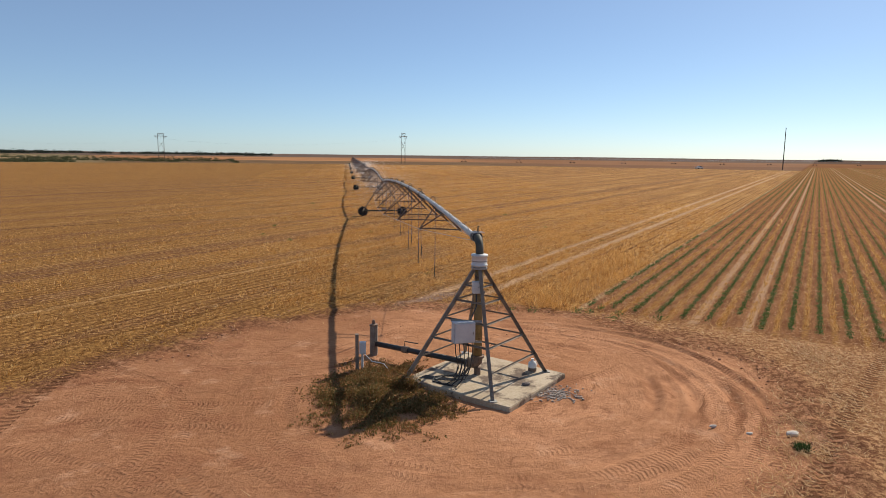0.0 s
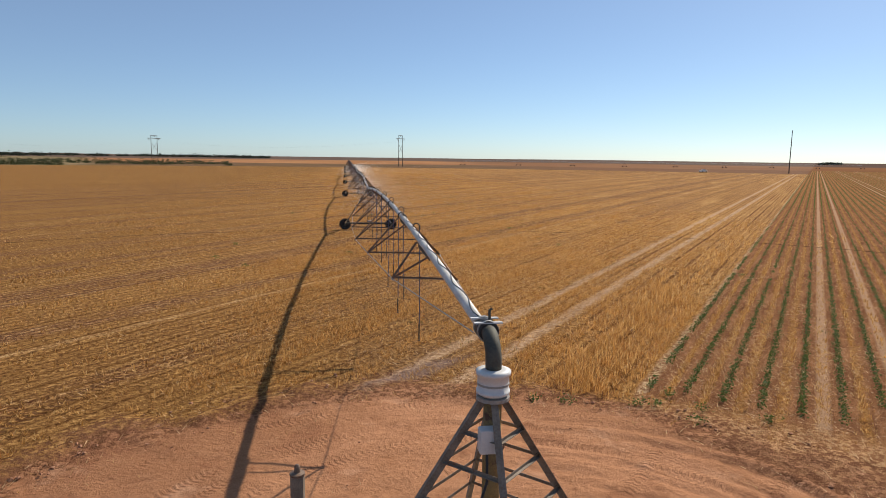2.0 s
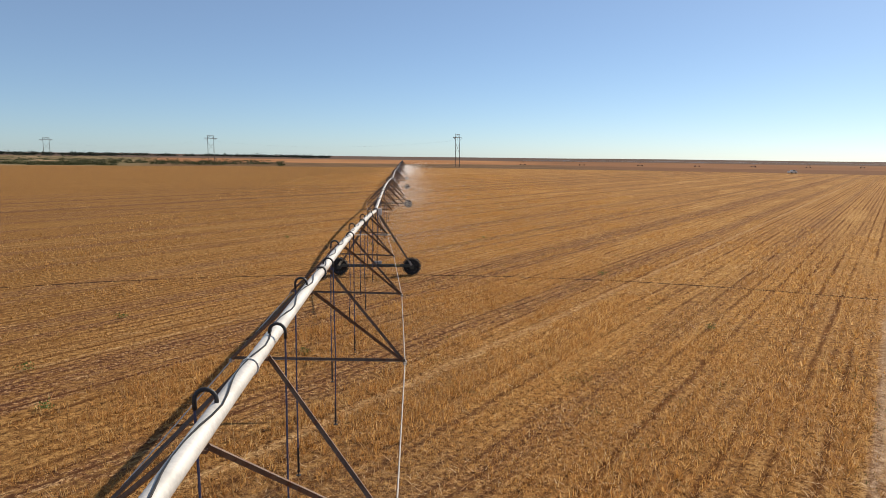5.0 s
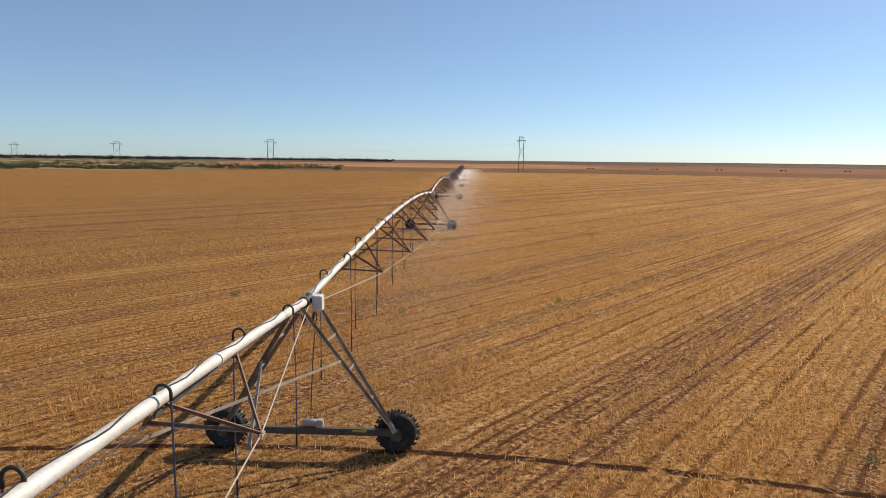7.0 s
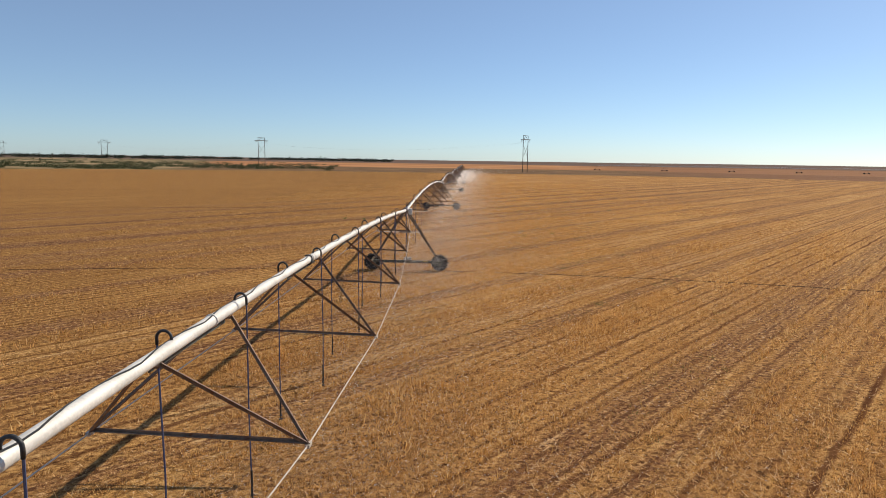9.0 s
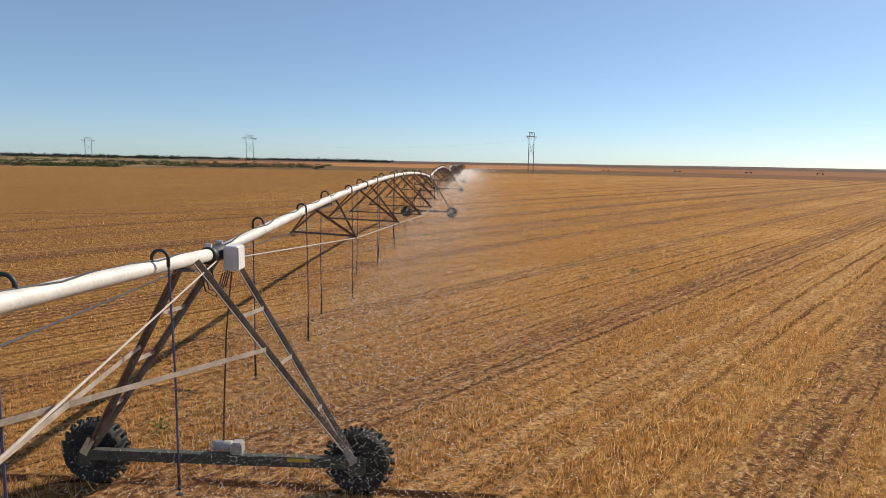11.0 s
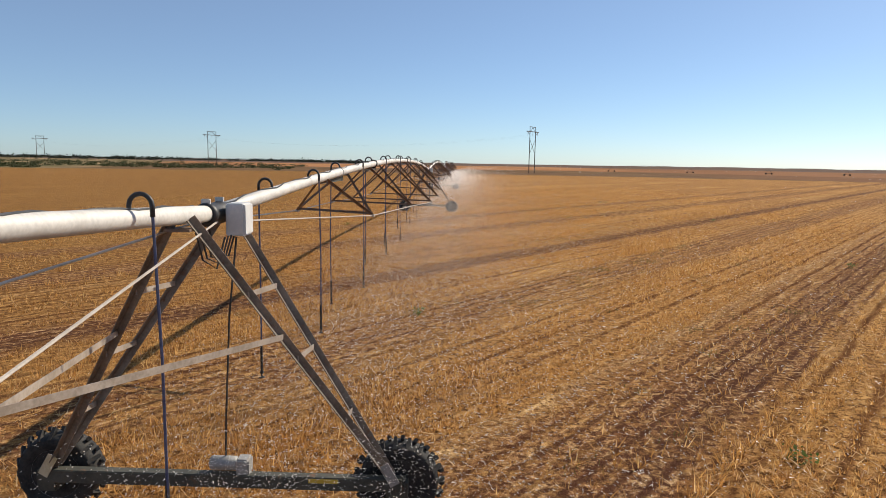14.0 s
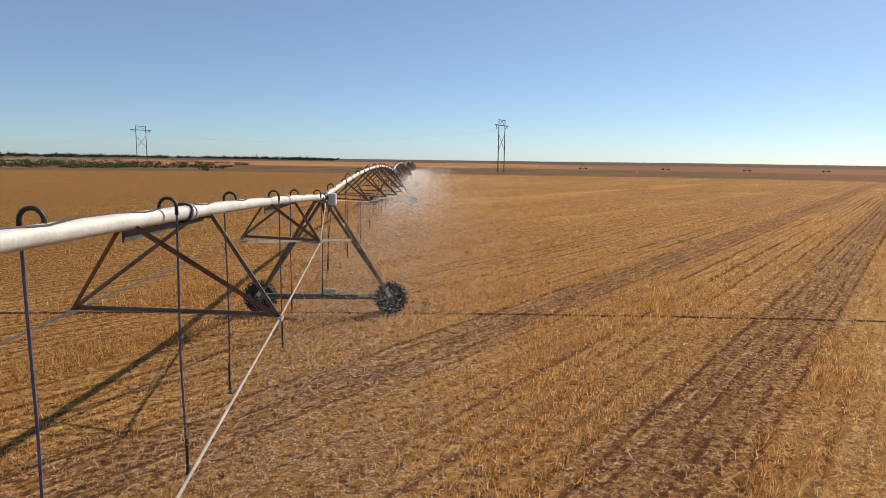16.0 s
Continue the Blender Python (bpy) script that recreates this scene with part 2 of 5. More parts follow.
def lathe(profile, seg, centre=(0, 0, 0), axis="Z", bm=None):
    """A turned shape: profile rows of (radius, height along the axis)."""
    bm = bm or bmesh.new()
    rings = []
    for r, h in profile:
        ring = []
        for q in range(seg):
            a = 2 * math.pi * q / seg
            x, y = r * math.cos(a), r * math.sin(a)
            p = Vector((x, y, h)) if axis == "Z" else (Vector((x, h, y)) if axis == "Y" else Vector((h, x, y)))
            ring.append(bm.verts.new(p + Vector(centre)))
        rings.append(ring)
    for a, b in zip(rings, rings[1:]):
        for q in range(seg):
            bm.faces.new((a[q], a[(q + 1) % seg], b[(q + 1) % seg], b[q]))
    if profile[0][0] > 1e-4:
        bm.faces.new(rings[0][::-1])
    if profile[-1][0] > 1e-4:
        bm.faces.new(rings[-1])
    return bm


def thing(name, label, category, group="", at=(0, 0, 0), turn=0):
    ob = new(name)
    ob.empty_display_size = 0.3
    ob.matrix_basis = pose(*at, 0, 0, turn)
    return tagged(ob, label, category, group)


def vnoise(x, y, scale, seed=0):
    """Smooth value noise of 0 to 1 on arrays."""
    x, y = np.asarray(x) / scale + 1000.3, np.asarray(y) / scale + 1000.7
    i, j = np.floor(x).astype(np.int64), np.floor(y).astype(np.int64)
    fx, fy = x - i, y - j
    fx, fy = fx * fx * (3 - 2 * fx), fy * fy * (3 - 2 * fy)

    def h(a, b):
        n = (a * 374761393 + b * 668265263 + seed * 974634777) & 0xFFFFFFFF
        n = ((n ^ (n >> 13)) * 1274126177) & 0xFFFFFFFF
        return ((n ^ (n >> 16)) & 0xFFFF) / 65535.0
    return (h(i, j) * (1 - fx) + h(i + 1, j) * fx) * (1 - fy) + (h(i, j + 1) * (1 - fx) + h(i + 1, j + 1) * fx) * fy


def across(x, y):
    return ROW_V[0] * x + ROW_V[1] * y


def clearing(x, y):
    """Metres inside (+) or outside (-) of the bare ground round the pivot, with the dirt road that leaves it."""
    r = np.hypot(x + 0.6, y - 0.2)
    wob = (vnoise(x, y, 2.6, 3) - 0.5) * 1.6 + (vnoise(x, y, 0.7, 4) - 0.5) * 0.7
    circle = 9.6 - r + wob
    off = np.abs(across(x, y) + 4.5)
    along = ROW_U[0] * x + ROW_U[1] * y
    road = np.where(along < -3, 6.0 - off + wob * 0.8, -9.0)
    return np.maximum(circle, road)


def arcs(x, y):
    """The height of tyre tracks that ring the pivot."""
    r = np.hypot(x - 0.3, y + 0.3) + (vnoise(x, y, 4.0, 9) - 0.5) * 0.9
    z = np.zeros_like(r)
    for k, (rr, d) in enumerate(((3.7, 0.03), (4.5, 0.05), (5.1, 0.05), (5.5, 0.05), (5.9, 0.07), (6.5, 0.05), (7.3, 0.08), (7.9, 0.05), (8.6, 0.05))):
        gate = np.clip(vnoise(x, y, 3.0, 20 + k) * 2.2 - 0.6, 0, 1)
        q = (r - rr) / 0.13
        gate = gate * np.clip(1.15 - np.abs(np.arctan2(y, x) + 0.1) / 1.5, 0.12, 1)
        z += 1.5 * d * gate * (-np.exp(-q * q) + 0.6 * np.exp(-((np.abs(r - rr) - 0.26) / 0.10) ** 2))
    return z


# ---- ground ----
def ground_material():
    n = Nodes("field_soil")
    pos = n.position()
    sep = n.add("ShaderNodeSeparateXYZ")
    n.link(pos, sep.inputs[0])
    x, y = sep.outputs[0], sep.outputs[1]
    c = n.math("ADD", n.math("MULTIPLY", x, ROW_V[0]), n.math("MULTIPLY", y, ROW_V[1]))
    s = n.math("ADD", n.math("MULTIPLY", x, ROW_U[0]), n.math("MULTIPLY", y, ROW_U[1]))
    row = n.add("ShaderNodeCombineXYZ")
    n.link(n.math("MULTIPLY", c, 3.2), row.inputs[0])
    n.link(n.math("MULTIPLY", s, 0.35), row.inputs[1])
    rowv = row.outputs[0]
    wide = n.add("ShaderNodeCombineXYZ")
    n.link(n.math("MULTIPLY", c, 0.16), wide.inputs[0])
    n.link(n.math("MULTIPLY", s, 0.02), wide.inputs[1])
    widev = wide.outputs[0]
    r = n.math("SQRT", n.math("ADD", n.math("MULTIPLY", x, x), n.math("MULTIPLY", y, y)))
    at = n.add("ShaderNodeAttribute", attribute_name="bare").outputs["Fac"]
    grain, clod, patch = n.noise(26.0, 4, pos, 0.7), n.noise(5.0, 4, pos), n.noise(0.22, 4, pos)
    streak, band = n.noise(1.0, 5, rowv, 0.65), n.noise(1.0, 4, widev, 0.6)
    # stubble: a mat of broken straw over red-brown soil, drawn out along the rows
    mat = n.noise(6.0, 6, pos, 0.78)
    fibres = None
    for turn, wide_, long_ in ((0.2, 24.0, 4.0), (1.1, 20.0, 4.5), (-0.6, 16.0, 3.0), (0.0, 5.0, 0.7)):
        fv = n.add("ShaderNodeCombineXYZ")
        n.link(n.math("ADD", n.math("MULTIPLY", c, wide_ * math.cos(turn)), n.math("MULTIPLY", s, wide_ * math.sin(turn))), fv.inputs[0])
        n.link(n.math("ADD", n.math("MULTIPLY", c, -long_ * math.sin(turn)), n.math("MULTIPLY", s, long_ * math.cos(turn))), fv.inputs[1])
        one = n.ramp(n.noise(1.0, 2, fv.outputs[0]), 0.56, 0.68)
        fibres = one if fibres is None else n.math("MAXIMUM", fibres, one)
    soil = n.mix(clod, (0.095, 0.038, 0.018), (0.22, 0.098, 0.045))
    straw = n.mix(n.ramp(n.math("ADD", n.math("MULTIPLY", grain, 0.6), n.math("MULTIPLY", clod, 0.4)), 0.34, 0.64), (0.235, 0.10, 0.03), (0.52, 0.265, 0.088))
    straw = n.mix(n.math("MULTIPLY", fibres, 0.75), straw, (0.76, 0.435, 0.15))
    # dark soil between straws, its colour deepened with the shade that falls there
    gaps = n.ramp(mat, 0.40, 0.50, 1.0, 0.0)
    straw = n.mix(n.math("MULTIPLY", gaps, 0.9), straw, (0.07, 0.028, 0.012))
    cover = n.ramp(n.math("ADD", n.math("MULTIPLY", streak, 0.55), n.math("MULTIPLY", n.math("ADD", clod, patch), 0.25)), 0.36, 0.5, 0.15, 1.0)
    furrow = n.math("ABSOLUTE", n.math("SINE", n.math("MULTIPLY", n.math("ADD", c, n.math("MULTIPLY_ADD", n.noise(0.35, 3, pos), 0.5, -0.25)), math.pi / 1.016)))
    lane = n.add("ShaderNodeCombineXYZ")
    n.link(n.math("MULTIPLY", c, 0.5), lane.inputs[0])
    n.link(n.math("MULTIPLY", s, 0.03), lane.inputs[1])
    open_lane = n.ramp(n.math("ADD", n.noise(1.0, 3, lane.outputs[0]), n.math("MULTIPLY_ADD", clod, 0.5, -0.25)), 0.43, 0.54)
    rill = n.math("MULTIPLY", n.ramp(furrow, 0.15, 0.46, 1.0, 0.0), open_lane)
    cover = n.math("MULTIPLY", cover, n.math("SUBTRACT", 1.0, rill))
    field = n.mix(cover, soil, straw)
    pale = n.math("MULTIPLY", n.math("MULTIPLY", n.ramp(n.math("ABSOLUTE", n.math("SUBTRACT", furrow, 0.52)), 0.05, 0.2, 0.7, 0.0), open_lane), n.ramp(mat, 0.5, 0.58))
    field = n.mix(pale, field, (0.66, 0.40, 0.17))
    field = n.mix(n.ramp(band, 0.46, 0.62, 0.0, 0.6), field, n.mix(gaps, (0.36, 0.18, 0.068), (0.15, 0.066, 0.03)))
    field = n.mix(n.ramp(band, 0.36, 0.48, 0.4, 0.0), field, n.mix(fibres, (0.50, 0.27, 0.088), (0.76, 0.49, 0.20)))
    # worn swaths a metre or so wide, long along the rows
    sw = n.add("ShaderNodeCombineXYZ")
    n.link(n.math("MULTIPLY", n.math("ADD", c, n.math("MULTIPLY_ADD", n.noise(0.3, 2, pos), 0.8, -0.4)), 0.85), sw.inputs[0])
    n.link(n.math("MULTIPLY", s, 0.05), sw.inputs[1])
    swath = n.noise(1.0, 4, sw.outputs[0], 0.6)
    tuft = n.noise(1.5, 4, pos, 0.65)
    field = n.mix(n.math("MULTIPLY", n.ramp(swath, 0.54, 0.64, 0.0, 0.62), n.ramp(tuft, 0.38, 0.58)), field, n.mix(n.ramp(mat, 0.44, 0.6), (0.105, 0.043, 0.02), (0.33, 0.15, 0.058)))
    field = n.mix(n.math("MULTIPLY", n.ramp(swath, 0.36, 0.46, 0.45, 0.0), n.ramp(mat, 0.46, 0.56)), field, (0.60, 0.33, 0.105))
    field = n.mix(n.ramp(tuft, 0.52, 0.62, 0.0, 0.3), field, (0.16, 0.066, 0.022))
    # stubble to the left painted darker for its duller light; near end darker too
    side_shade = n.ramp(n.math("ADD", n.math("MULTIPLY", x, -1.0), n.math("MULTIPLY", band, 14.0)), 3.0, 28.0, 0.0, 0.66)
    side_shade = n.math("MAXIMUM", side_shade, n.math("MULTIPLY", n.ramp(y, 12.0, 44.0, 0.68, 0.0), n.ramp(n.math("ADD", x, n.math("MULTIPLY", patch, 4.0)), 1.0, 7.0, 1.0, 0.35)))
    field = n.mix(side_shade, field, n.mix(n.ramp(mat, 0.42, 0.6), (0.13, 0.058, 0.019), (0.29, 0.15, 0.045)))
    # bare earth between the standing stubble beside the machine, shade among stems coloured in
    gap = n.math("MULTIPLY", n.ramp(n.math("ABSOLUTE", n.math("ADD", x, 3.0)), 8.0, 27.0, 0.10, 0.0), n.ramp(y, 205.0, 265.0, 1.0, 0.0))
    field = n.mix(gap, field, n.mix(n.math("MULTIPLY", n.ramp(n.math("ADD", grain, clod), 0.75, 1.2), n.ramp(rill, 0.0, 1.0, 1.0, 0.3)), (0.095, 0.042, 0.019), (0.46, 0.235, 0.075)))
    # drilled rows: broken dark gaps with pale straw along their edges
    drill = n.math("ABSOLUTE", n.math("SINE", n.math("MULTIPLY", n.math("ADD", c, n.math("MULTIPLY_ADD", n.noise(0.6, 3, pos), 0.3, -0.15)), math.pi / 0.508)))
    worn = n.ramp(n.math("ADD", n.math("MULTIPLY", streak, 0.6), n.math("MULTIPLY", n.math("ADD", patch, band), 0.25)), 0.46, 0.62)
    field = n.mix(n.math("MULTIPLY", n.math("MULTIPLY", n.ramp(drill, 0.15, 0.5, 0.8, 0.0), worn), n.ramp(mat, 0.42, 0.56, 1.0, 0.35)), field, (0.085, 0.034, 0.015))
    field = n.mix(n.math("MULTIPLY", n.math("MULTIPLY", n.ramp(drill, 0.55, 0.85, 0.0, 0.6), worn), n.ramp(mat, 0.5, 0.58)), field, (0.68, 0.40, 0.15))
    # wet ground under the sprinklers
    drift = n.math("ADD", n.math("ABSOLUTE", n.math("SUBTRACT", x, 0.8)), n.math("MULTIPLY", patch, 6.0))
    wet = n.math("MULTIPLY", n.ramp(drift, 3.6, 7.5, 0.6, 0.0), n.ramp(y, 6.0, 9.0))
    wet = n.math("MULTIPLY", wet, n.ramp(clod, 0.35, 0.6))
    field = n.mix(wet, field, n.mix(n.ramp(mat, 0.42, 0.6), (0.11, 0.055, 0.033), (0.33, 0.20, 0.10)))
    # pairs of vehicle tracks along the rows
    wob = n.math("MULTIPLY_ADD", n.noise(0.5, 2, pos), 0.5, -0.25)
    for cc, amount, half, tone in TRACKS:
        d = n.math("ABSOLUTE", n.math("SUBTRACT", n.math("ADD", c, wob), cc))
        f = n.math("MULTIPLY", n.ramp(d, half * 0.45, half * 1.5, amount, 0.0), n.ramp(n.math("ADD", streak, n.math("ADD", grain, clod)), 1.2, 1.75, 0.25, 1.0))
        if tone > 0 and amount < 0.9:
            field = n.mix(n.math("MULTIPLY", f, n.ramp(mat, 0.42, 0.54, 0.15, 1.0)), field, n.mix(fibres, (0.50, 0.28, 0.12), (0.84, 0.60, 0.31)))
            continue
        if tone > 0:
            field = n.mix(f, field, n.mix(n.ramp(mat, 0.38, 0.6), (0.40, 0.235, 0.13), (0.68, 0.48, 0.31)))
            continue
        broad = n.math("MULTIPLY", n.ramp(d, half * 1.3, half * 3.4, min(1.0, amount * 1.5), 0.0), n.ramp(n.math("ADD", streak, clod), 0.85, 1.1, 0.1, 1.0))
        line = n.ramp(n.math("ABSOLUTE", n.math("SINE", n.math("MULTIPLY", n.math("ADD", c, n.math("MULTIPLY", wob, 0.4)), math.pi / 0.42))), 0.25, 0.6)
        earth = n.mix(n.math("MULTIPLY", line, n.ramp(mat, 0.44, 0.54)), (0.105, 0.044, 0.024), n.mix(fibres, (0.27, 0.125, 0.055), (0.66, 0.42, 0.21)))
        field = n.mix(broad, field, earth)
        if amount >= 1.0:
            field = n.mix(n.math("MULTIPLY", n.ramp(d, half * 0.9, half * 1.7, 0.7, 0.0), n.ramp(mat, 0.46, 0.58, 1.0, 0.3)), field, (0.085, 0.038, 0.024))
    # young row crop past the edge of the stubble
    soil2 = n.mix(n.ramp(n.math("ADD", grain, streak), 0.75, 1.25), (0.16, 0.07, 0.034), (0.36, 0.175, 0.085))
    old = n.math("ABSOLUTE", n.math("SUBTRACT", n.math("FRACT", n.math("DIVIDE", n.math("SUBTRACT", c, 1.95), 0.985)), 0.5))
    soil2 = n.mix(n.math("MULTIPLY", n.ramp(old, 0.02, 0.18, 0.6, 0.0), n.ramp(clod, 0.34, 0.54)), n.mix(n.ramp(mat, 0.56, 0.64, 0.0, 0.7), soil2, (0.60, 0.42, 0.27)), n.mix(gaps, (0.46, 0.245, 0.075), (0.2, 0.09, 0.03)))
    rowd = n.math("ABSOLUTE", n.math("SUBTRACT", n.math("FRACT", n.math("DIVIDE", n.math("SUBTRACT", c, 1.4575), 0.985)), 0.5))
    far = n.ramp(s, 70.0, 130.0)
    grn = n.math("MULTIPLY", n.math("MULTIPLY", n.ramp(rowd, 0.05, 0.16, 0.85, 0.0), far), n.ramp(streak, 0.3, 0.5))
    crop = n.mix(grn, soil2, (0.07, 0.12, 0.03))
    for cc in (4.42, 6.38, 16.25, 18.2, 28.1, 30.1):
        d = n.math("ABSOLUTE", n.math("SUBTRACT", c, cc))
        crop = n.mix(n.ramp(d, 0.1, 0.24, 0.8, 0.0), crop, n.mix(grain, (0.36, 0.20, 0.115), (0.60, 0.41, 0.27)))
    d = n.math("ABSOLUTE", n.math("SUBTRACT", n.math("ADD", c, n.math("MULTIPLY", wob, 0.5)), -0.16))
    crop = n.mix(n.math("MULTIPLY", n.ramp(d, 0.04, 0.22, 0.8, 0.0), n.ramp(mat, 0.46, 0.56)), crop, (0.66, 0.49, 0.29))
    started = n.ramp(n.math("ADD", s, n.math("MULTIPLY", clod, 1.5)), 10.2, 11.4)
    field = n.mix(n.math("MULTIPLY", started, n.ramp(n.math("ADD", c, wob), -0.4, -0.2)), field, crop)
    head = n.math("MULTIPLY", n.math("MULTIPLY", n.ramp(n.math("ADD", c, wob), -0.4, 0.0), n.ramp(s, -9.0, -6.0)), n.math("SUBTRACT", 1.0, started))
    field = n.mix(n.math("MULTIPLY", head, 0.85), field, n.mix(n.ramp(mat, 0.46, 0.6), (0.31, 0.145, 0.072), n.mix(clod, (0.50, 0.25, 0.12), (0.66, 0.45, 0.25))))
    # wheel ruts of the machine: churned rings, their depth shade painted near-black
    for k, rr in enumerate(TOWERS):
        d = n.math("ABSOLUTE", n.math("SUBTRACT", n.math("ADD", r, n.math("MULTIPLY", wob, 0.5)), rr + 0.3))
        field = n.mix(n.math("MULTIPLY", n.ramp(d, 0.08, 0.17, 1.0, 0.0), n.ramp(n.noise(1.6, 4, pos), 0.36, 0.48, 0.15, 1.0)), field, n.mix(clod, (0.028, 0.013, 0.008), (0.08, 0.037, 0.02)))
    # bare red dirt
    dirt = n.mix(n.ramp(n.math("ADD", n.math("MULTIPLY", patch, 0.7), n.math("MULTIPLY", clod, 0.3)), 0.3, 0.7), (0.36, 0.168, 0.084), (0.53, 0.265, 0.145))
    dirt = n.mix(n.ramp(grain, 0.45, 0.75, 0.0, 0.4), dirt, (0.54, 0.30, 0.18))
    dirt = n.mix(n.ramp(n.noise(1.3, 5, pos, 0.7), 0.60, 0.70, 0.0, 0.6), dirt, (0.22, 0.09, 0.052))
    def wheel_marks(tracks):
        """Prints of lugged tyres along circles: centre, radius, pitch of the lugs, half width, where they show."""
        out_ = None
        for ox, oy, rr, pitch, half, lo in tracks:
            qx, qy = n.math("SUBTRACT", x, ox), n.math("SUBTRACT", y, oy)
            q = n.math("SQRT", n.math("ADD", n.math("MULTIPLY", qx, qx), n.math("MULTIPLY", qy, qy)))
            d_ = n.math("ABSOLUTE", n.math("SUBTRACT", n.math("ADD", q, n.math("MULTIPLY", wob, 1.2 if lo > 0.3 else 0.4)), rr))
            lug = n.ramp(n.math("SINE", n.math("ADD", n.math("MULTIPLY", n.math("ARCTAN2", qy, qx), rr / pitch * 2 * math.pi), n.math("MULTIPLY", d_, 2.2 / pitch))), -0.2, 0.4)
            f_ = n.math("MULTIPLY", n.math("MULTIPLY", n.ramp(d_, half * 0.8, half, 1.0, 0.0), lug), n.ramp(n.math("MULTIPLY_ADD", grain, 0.25, n.noise(0.45, 2, pos)), lo + 0.125, lo + 0.26))
            out_ = f_ if out_ is None else n.math("MAXIMUM", out_, f_)
        return out_
    # dirt goes darker towards the left, with a noisy border
    left_dark = n.ramp(n.math("ADD", n.math("MULTIPLY", x, -1.0), n.math("MULTIPLY", n.noise(0.35, 5, pos), 14.0)), 7.5, 13.5, 0.0, 0.6)
    dirt = n.mix(left_dark, dirt, n.mix(clod, (0.20, 0.088, 0.044), (0.33, 0.155, 0.08)))
    tread = wheel_marks(((0.2, -0.3, 4.6, 0.13, 0.16, 0.46), (0.5, -0.1, 5.95, 0.14, 0.17, 0.42), (0.0, -0.5, 7.35, 0.13, 0.16, 0.46), (0.4, 0.2, 6.6, 0.12, 0.15, 0.46), (-0.4, -0.2, 8.3, 0.14, 0.17, 0.46), (-1.5, 1.5, 9.2, 0.14, 0.17, 0.46),
                         (-6.0, 12.0, 13.2, 0.13, 0.17, 0.4), (-5.0, 12.6, 15.4, 0.14, 0.17, 0.38), (-16.0, -16.0, 13.5, 0.13, 0.17, 0.4), (-14.0, -3.4, 5.7, 0.14, 0.16, 0.36), (-14.0, -3.4, 6.35, 0.14, 0.16, 0.36), (-11.0, -8.0, 7.0, 0.13, 0.16, 0.42)))
    deep = wheel_marks(((141.4, -153.8, 200.0, 0.24, 0.22, 0.2), (14.9, -1.56, 27.0, 0.24, 0.24, 0.28)))
    ring = n.math("SQRT", n.math("ADD", n.math("POWER", n.math("SUBTRACT", x, 0.3), 2.0), n.math("POWER", n.math("ADD", y, 0.3), 2.0)))
    swirl = n.add("ShaderNodeCombineXYZ")
    n.link(n.math("MULTIPLY", n.math("ADD", ring, n.math("MULTIPLY", n.noise(0.3, 2, pos), 2.2)), 2.6), swirl.inputs[0])
    n.link(n.math("MULTIPLY", n.math("ARCTAN2", n.math("ADD", y, 0.3), n.math("SUBTRACT", x, 0.3)), 1.3), swirl.inputs[1])
    drag = n.add("ShaderNodeCombineXYZ")
    n.link(n.math("MULTIPLY", n.math("ADD", n.math("MULTIPLY", y, 0.97), n.math("ADD", n.math("MULTIPLY", x, -0.22), n.math("MULTIPLY", n.noise(0.16, 2, pos), 5.0))), 2.0), drag.inputs[0])
    n.link(n.math("MULTIPLY", x, 0.22), drag.inputs[1])
    lead = n.ramp(n.math("ADD", x, n.math("MULTIPLY", n.noise(0.25, 2, pos), 3.0)), -0.5, 3.0)
    scuff = n.math("ADD", n.math("MULTIPLY", n.noise(1.0, 5, swirl.outputs[0], 0.65), lead), n.math("MULTIPLY", n.noise(1.0, 5, drag.outputs[0], 0.7), n.math("SUBTRACT", 1.0, lead)))
    dirt = n.mix(n.math("MULTIPLY", n.ramp(scuff, 0.53, 0.63, 0.0, 0.75), n.ramp(patch, 0.46, 0.62, 0.1, 1.0)), dirt, (0.22, 0.095, 0.05))
    dirt = n.mix(n.ramp(scuff, 0.30, 0.42, 0.5, 0.0), dirt, (0.54, 0.29, 0.165))
    dirt = n.mix(n.ramp(n.noise(0.55, 6, pos, 0.68), 0.50, 0.64, 0.0, 0.6), dirt, (0.27, 0.118, 0.063))
    dirt = n.mix(n.ramp(n.noise(0.8, 5, pos, 0.6), 0.56, 0.7, 0.0, 0.45), dirt, (0.62, 0.36, 0.225))
    dirt = n.mix(n.ramp(n.noise(9.0, 4, pos, 0.7), 0.64, 0.70, 0.0, 0.6), dirt, (0.17, 0.075, 0.042))
    dirt = n.mix(n.math("MULTIPLY", tread, 0.26), dirt, (0.22, 0.095, 0.052))
    puddle = n.math("ADD", n.math("MULTIPLY", n.math("ABSOLUTE", n.math("SUBTRACT", n.math("SUBTRACT", y, 10.7), n.math("MULTIPLY", x, 0.75))), 1.0), n.math("MULTIPLY", n.math("ABSOLUTE", n.math("SUBTRACT", x, 0.3)), 0.4))
    wetp = n.ramp(n.math("ADD", puddle, n.math("MULTIPLY", clod, 0.8)), 0.75, 1.4, 0.7, 0.0)
    edge = n.ramp(n.math("ADD", at, n.math("ADD", n.math("MULTIPLY_ADD", mat, 1.1, -0.55), n.math("MULTIPLY_ADD", clod, 0.6, -0.3))), 0.3, 0.62)
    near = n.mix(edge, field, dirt)
